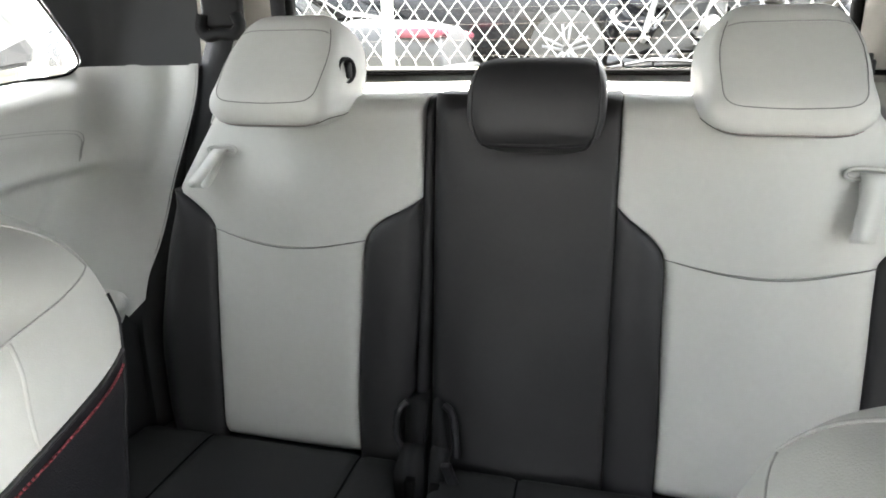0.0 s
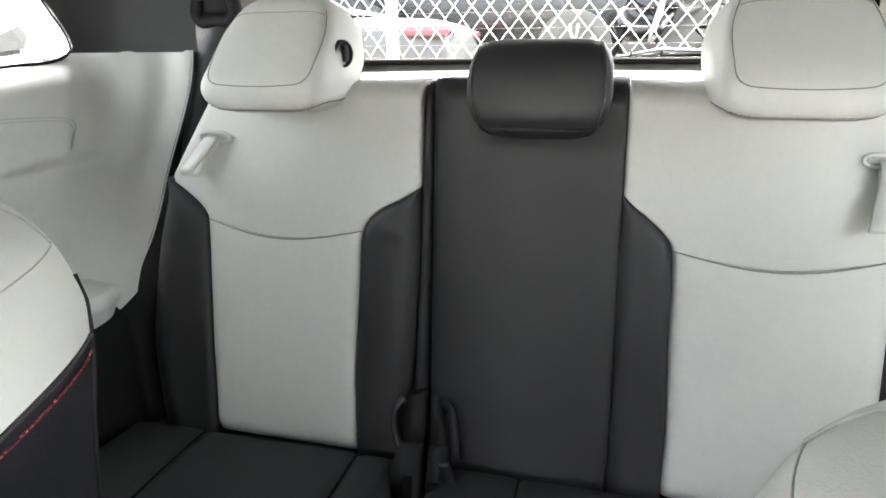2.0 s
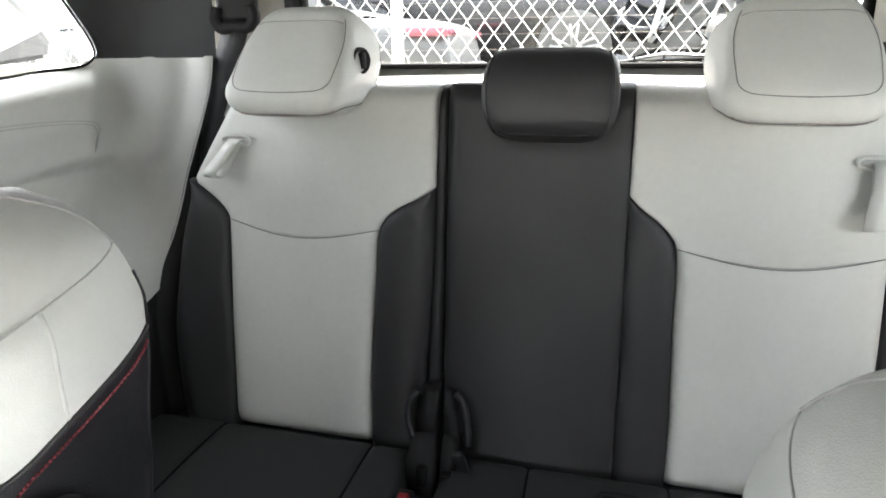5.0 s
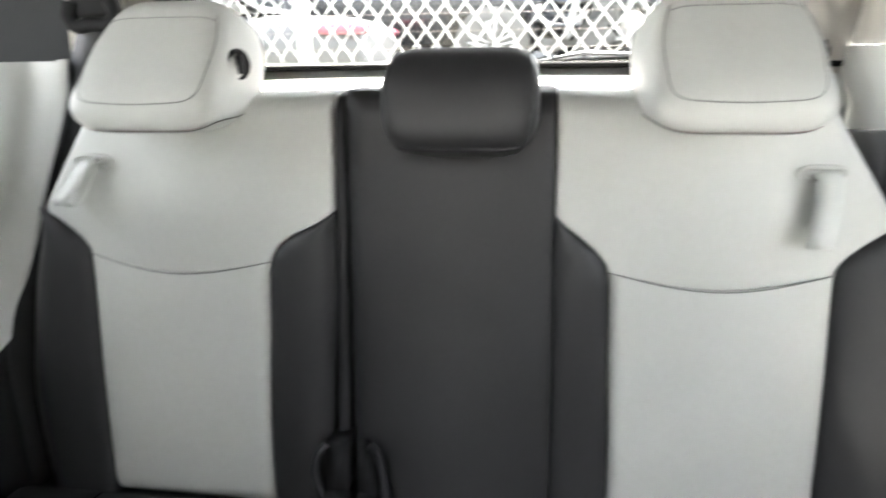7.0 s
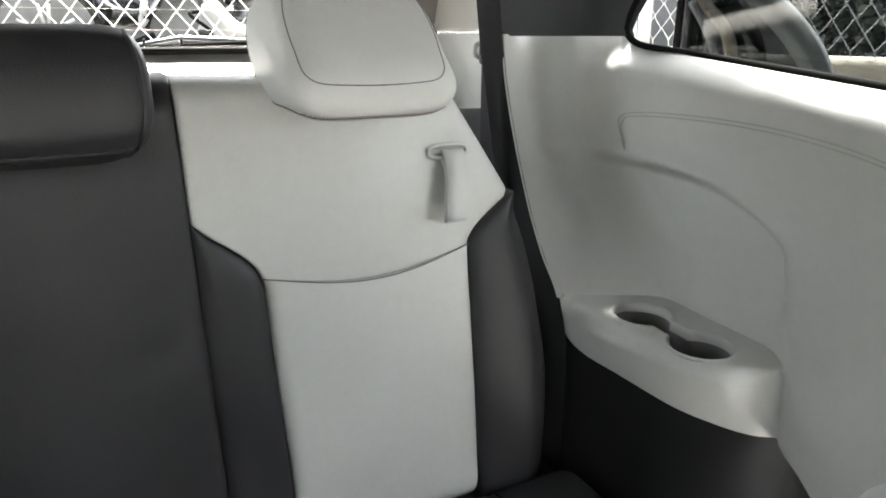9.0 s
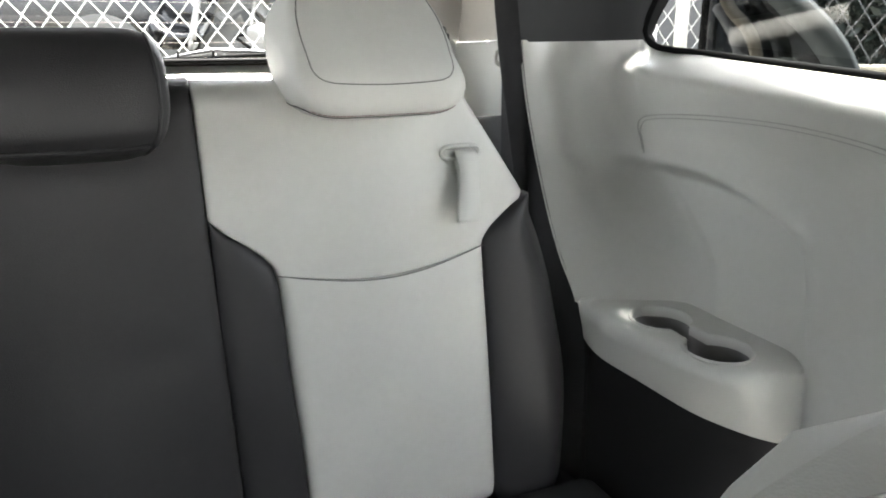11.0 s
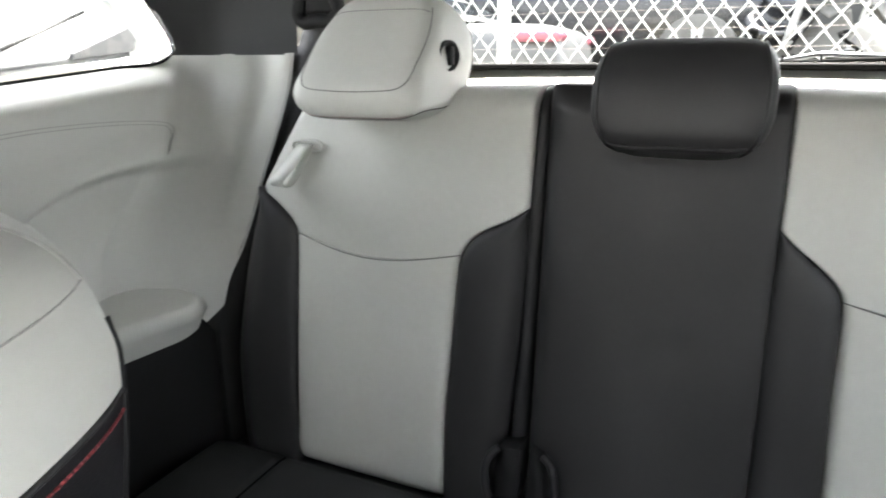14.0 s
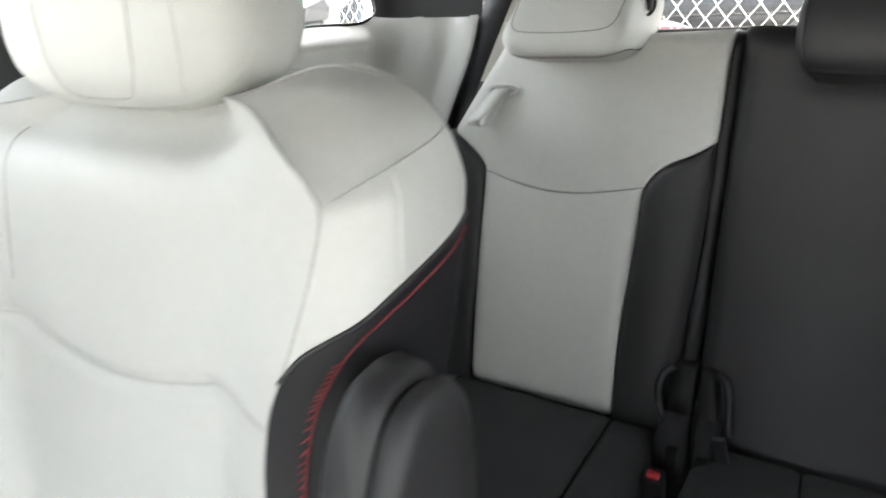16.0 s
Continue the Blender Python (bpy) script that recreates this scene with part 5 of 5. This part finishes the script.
    for s in (-1, 1):
        for y in (-hl + 0.85, hl - 0.95):
            wheel(car, s * (hw - 0.07), y, r, r, s)
    car.rotation_euler = (0, 0, radians(turn))
    return car


def chain_fence(name, a, b, z0, z1, step, label, posts, wire=WIRE):
    """Chain link between two points: zigzag wires that hook into one another, posts and a top rail."""
    a, b = Vector((*a, 0)), Vector((*b, 0))
    d = b - a
    run = d.length
    d.normalize()
    nrm = Vector((-d.y, d.x, 0))
    fence = thing(name, label, "fence", tuple(a), kind="structure")
    verts, faces = [], []
    rad = 0.0017
    cols = int(run / step)
    rows = int((z1 - z0) / (step * 0.62)) + 1
    hz = step * 0.62

    def seg(p, q):
        ax = (q - p).normalized()
        s = nrm
        w = ax.cross(s).normalized()
        i = len(verts)
        for c in (p, q):
            for k in range(4):
                t = math.pi / 2 * k
                verts.append(c + rad * (math.cos(t) * s + math.sin(t) * w))
        for k in range(4):
            faces.append((i + k, i + (k + 1) % 4, i + 4 + (k + 1) % 4, i + 4 + k))
    for c in range(cols):
        for r in range(rows):
            # each wire swings between two half columns; neighbours meet at the knuckles
            x0 = c * step + (step / 2 if r % 2 else 0)
            x1 = c * step + (0 if r % 2 else step / 2)
            zA, zB = z0 + r * hz, z0 + (r + 1) * hz
            jit = 0.0015 * math.sin(c * 7.1 + r * 3.3)
            side = nrm * 0.0022
            seg(d * (x0 + jit) + side + Vector((0, 0, zA)), d * (x1 + jit) + side + Vector((0, 0, zB)))
            x2 = (c + 1) * step + (0 if not r % 2 else -step / 2)
            x3 = (c + 1) * step + (-step / 2 if not r % 2 else 0)
            seg(d * (x2 + jit) - side + Vector((0, 0, zA)), d * (x3 + jit) - side + Vector((0, 0, zB)))
        seg(d * (c * step) + Vector((0, 0, z0)), d * (c * step + 0.006) + Vector((0, 0, z0 - 0.02)))
    me = bpy.data.meshes.new("wire_mesh")
    me.from_pydata([tuple(v) for v in verts], [], faces)
    me.materials.append(wire)
    ob = new("wire_mesh", me)
    ob.parent = fence
    tagged(ob, "galvanised chain link wire mesh", kind="stuff")
    for t in posts:
        bm = bmesh.new()
        tube(bm, [d * t - nrm * 0.03 + Vector((0, 0, z0 - 0.25)), d * t - nrm * 0.03 + Vector((0, 0, z1 + 0.03))], 0.024, 14)
        part("post", bm, WIRE, fence)
    for z in (z1,):
        bm = bmesh.new()
        tube(bm, [Vector((0, 0, z)) - nrm * 0.01, d * run - nrm * 0.01 + Vector((0, 0, z))], 0.018, 10)
        part("rail", bm, WIRE, fence)


def yard():
    bm = bmesh.new()
    box(bm, (0, 0, -0.62), (1600, 1600, 0.2))
    tagged(obj("ground", bm, ASPHALT, False), "worn pale concrete lot", "ground", kind="structure")
    bm = bmesh.new()
    prof = ((3.0, -0.55), (3.0, 0.38), (5.9, 0.40), (7.0, 0.70), (120, 0.75), (120, -0.55))
    ends = [[bm.verts.new((x, y, z)) for y, z in prof] for x in (-80, 80)]
    for k in range(6):
        bm.faces.new((ends[0][k], ends[0][(k + 1) % 6], ends[1][(k + 1) % 6], ends[1][k]))
    bm.faces.new(ends[0])
    bm.faces.new(ends[1][::-1])
    box(bm, (42.2, -10, -0.33), (80, 25.8, 1.06), 0.0)
    tagged(obj("yard_ground", bm, GRAVEL, False), "raised dirt yard behind the retaining wall", "ground", kind="structure")
    b = thing("yard_building", "long plain grey rendered building behind the yard", "building", (-3.25, 13.0, 0.7), kind="structure")
    bm = bmesh.new()
    box(bm, (0, 0, 2.6), (11.5, 3.0, 5.4), 0.03)
    part("wall", bm, STUCCO, b)
    bm = bmesh.new()
    box(bm, (0, 0, 5.38), (11.8, 3.3, 0.18), 0.03)
    part("roof", bm, GREY, b)
    b = thing("yard_shed", "pale plain shed at the corner of the yard", "shed", (13.5, 13.5, 0.72), kind="structure")
    bm = bmesh.new()
    box(bm, (0, 0, 1.6), (7.5, 3.0, 3.2), 0.03)
    part("wall", bm, GREY2, b)
    bm = bmesh.new()
    box(bm, (0, 0, 3.28), (7.9, 3.4, 0.16), 0.03)
    part("roof", bm, GREY, b)
    w = thing("retaining_wall", "weathered concrete retaining wall under the fence", "wall", kind="structure")
    bm = bmesh.new()
    box(bm, (-2.0, 2.90 + 0.10, 0.25), (9.0, 0.22, 1.56), 0.02, Matrix.Rotation(math.atan(-0.12), 4, "Z"))
    part("wall_section", bm, CONCRETE, w)
    bm = bmesh.new()
    box(bm, (2.16, -2.0, 0.23), (0.24, 8.6, 1.56), 0.02)
    part("wall_section", bm, DIMCONCRETE, w, "concrete wall section coloured darker for the less lit side")
    chain_fence("rear_fence", (-4.2, 2.83 + 0.12 * 3.5), (2.25, 2.83 - 0.12 * 2.95), 1.055, 2.6, 0.072, "chain link fence on a concrete wall behind the van", (0.30, 3.50, 6.2))
    chain_fence("side_fence", (2.06, 2.45), (2.06, -2.0), 1.03, 2.6, 0.072, "chain link fence on a concrete wall beside the van", (2.6, 4.4), DIMWIRE)
    car_body("silver_sedan", "grey sedan parked along the fence, red tail lamp towards the van", (-3.36, 5.66, 0.40), -86, PAINTS, 4.5, 1.8, 1.40, 0.18)
    car_body("black_suv", "black sport utility car with alloy wheels", (-1.80, 8.25, 0.70), 90, PAINTB, 4.6, 1.9, 1.75, 0.25, "suv")
    car_body("white_sedan", "white sedan with red tail lamps beyond the side fence", (4.6, 0.45, 0.20), 0, PAINTW, 4.3, 1.75, 1.32, 0.18)
    car_body("grey_hatchback", "grey car parked at the back of the yard", (3.0, 9.8, 0.72), 200, PAINTS, 4.2, 1.75, 1.5, 0.2, "suv")
    hedge()
    scrap_heap()


def hedge():
    """Dark ivy wall beyond the side fence, many small leaves over stems."""
    t = thing("ivy_hedge", "tall dark green hedge beyond the side fence", "hedge", (9.0, 9.0, 0.38))
    rng = np.random.default_rng(7)
    n = 9000
    ys = rng.uniform(-6.0, 0.2, n)
    zs = rng.uniform(0.0, 3.2, n)
    xs = 0.25 * np.sin(ys * 2.1) * np.cos(zs * 1.7) + rng.normal(0, 0.14, n)
    keep = zs < 2.7 + 0.35 * np.sin(ys * 1.9) + 0.2 * np.sin(ys * 5.3)
    verts, faces = [], []
    for x, y, z in zip(xs[keep], ys[keep], zs[keep]):
        a = Vector(rng.normal(0, 1, 3)).normalized() * rng.uniform(0.06, 0.12)
        b = Vector((-0.4, *rng.normal(0, 1, 2))).cross(a).normalized() * 0.05
        i = len(verts)
        c = Vector((x, y, z + 0.05))
        verts += [c - a, c + b, c + a, c - b]
        faces.append((i, i + 1, i + 2, i + 3))
    me = bpy.data.meshes.new("foliage")
    me.from_pydata([tuple(v) for v in verts], [], faces)
    me.materials.append(LEAF)
    ob = new("foliage", me)
    ob.parent = t
    tagged(ob, kind="stuff")
    bm = bmesh.new()
    box(bm, (0.45, -2.95, 1.3), (0.5, 6.1, 2.7), 0.1)
    part("inner_growth", bm, LEAF, t)
    for k in range(8):
        bm = bmesh.new()
        y = -5.6 + 0.8 * k
        tube(bm, spline([(0.1, y, -0.02), (0.12, y + 0.08, 0.8), (0.02, y - 0.05, 1.6), (0.1, y + 0.1, 2.5)], 4), 0.03, 6)
        part("stem", bm, GRAVEL, t)


def scrap_heap():
    """Broken body panels and a tyre piled on the yard."""
    heap = thing("scrap_heap", "heap of broken car panels, bumpers and a worn tyre", "scrap heap", (0.9, 6.4, 0.52))
    random.seed(4)
    for x, y, z, sx, sz, mat, lab in (
            (-0.55, 0.0, 0.22, 0.9, 0.5, PAINTS, "bent grey bumper"), (-0.05, -0.3, 0.14, 0.8, 0.42, SCRAP, "dusty body panel"),
            (0.25, 0.2, 0.45, 0.7, 0.45, SCRAP, "bare metal car wing"), (-0.3, 0.5, 0.62, 0.9, 0.5, SCRAP, "bare metal bonnet"),
            (0.7, -0.1, 0.16, 0.9, 0.42, TAN, "tan trim panel"), (0.6, 0.5, 0.55, 0.6, 0.5, PAINTS, "dented grey door"),
            (1.1, 0.3, 0.35, 0.7, 0.6, SCRAP, "crumpled metal panel"), (0.1, 0.6, 0.2, 1.0, 0.6, PAINTB, "black bumper"),
            (-0.2, 0.1, 0.95, 0.5, 0.30, SCRAP, "torn metal sheet"), (0.35, -0.1, 0.85, 0.4, 0.34, PAINTB, "black engine cover"),
            (0.75, 0.2, 0.95, 0.5, 0.26, SCRAP, "folded metal sheet"), (0.05, -0.2, 0.55, 0.42, 0.26, RIM, "pale bracket"),
            (1.05, 0.0, 0.72, 0.4, 0.3, PAINTB, "black duct"), (-0.6, 0.4, 0.75, 0.5, 0.34, PAINTB, "black grille")):
        ph = random.random() * 6
        m = Matrix.Translation((x, y, z)) @ Matrix.Rotation(random.uniform(-0.6, 0.6), 4, "Z") @ Matrix.Rotation(random.uniform(-0.5, 0.5), 4, "Y") @ Matrix.Rotation(random.uniform(-0.4, 0.4), 4, "X")

        def f(u, v):
            a = (u - 0.5) * 1.6
            return m @ Vector((math.sin(a) * sx * 0.6, -math.cos(a) * 0.3 + 0.08 * math.sin(7 * v + ph), (v - 0.5) * sz + 0.06 * math.sin(5 * u + ph)))
        part("panel", sheet(f, 18, 12, (0, 0.02, 0), even=True), mat, heap, lab)
    bm = bmesh.new()
    lathe(bm, [(0.19, -0.09), (0.30, -0.10), (0.32, -0.05), (0.32, 0.05), (0.30, 0.10), (0.19, 0.09)], (0.42, -0.35, 0.30), "y", 32)
    part("tyre", bm, RUBBER, heap, "worn black tyre")
    for k in range(10):
        bm = bmesh.new()
        c = Vector((random.uniform(-0.7, 1.2), random.uniform(-0.35, 0.3), random.uniform(0.35, 1.15)))
        tube(bm, spline([c + Vector([random.uniform(-0.22, 0.22) for _ in range(3)]) for _ in range(4)], 6), random.uniform(0.012, 0.03), 8)
        part("pipe", bm, random.choice((SCRAP, RIM, RUBBER)), heap, "bent pipe")


sliding_door_right()
door_outside_left()
yard()
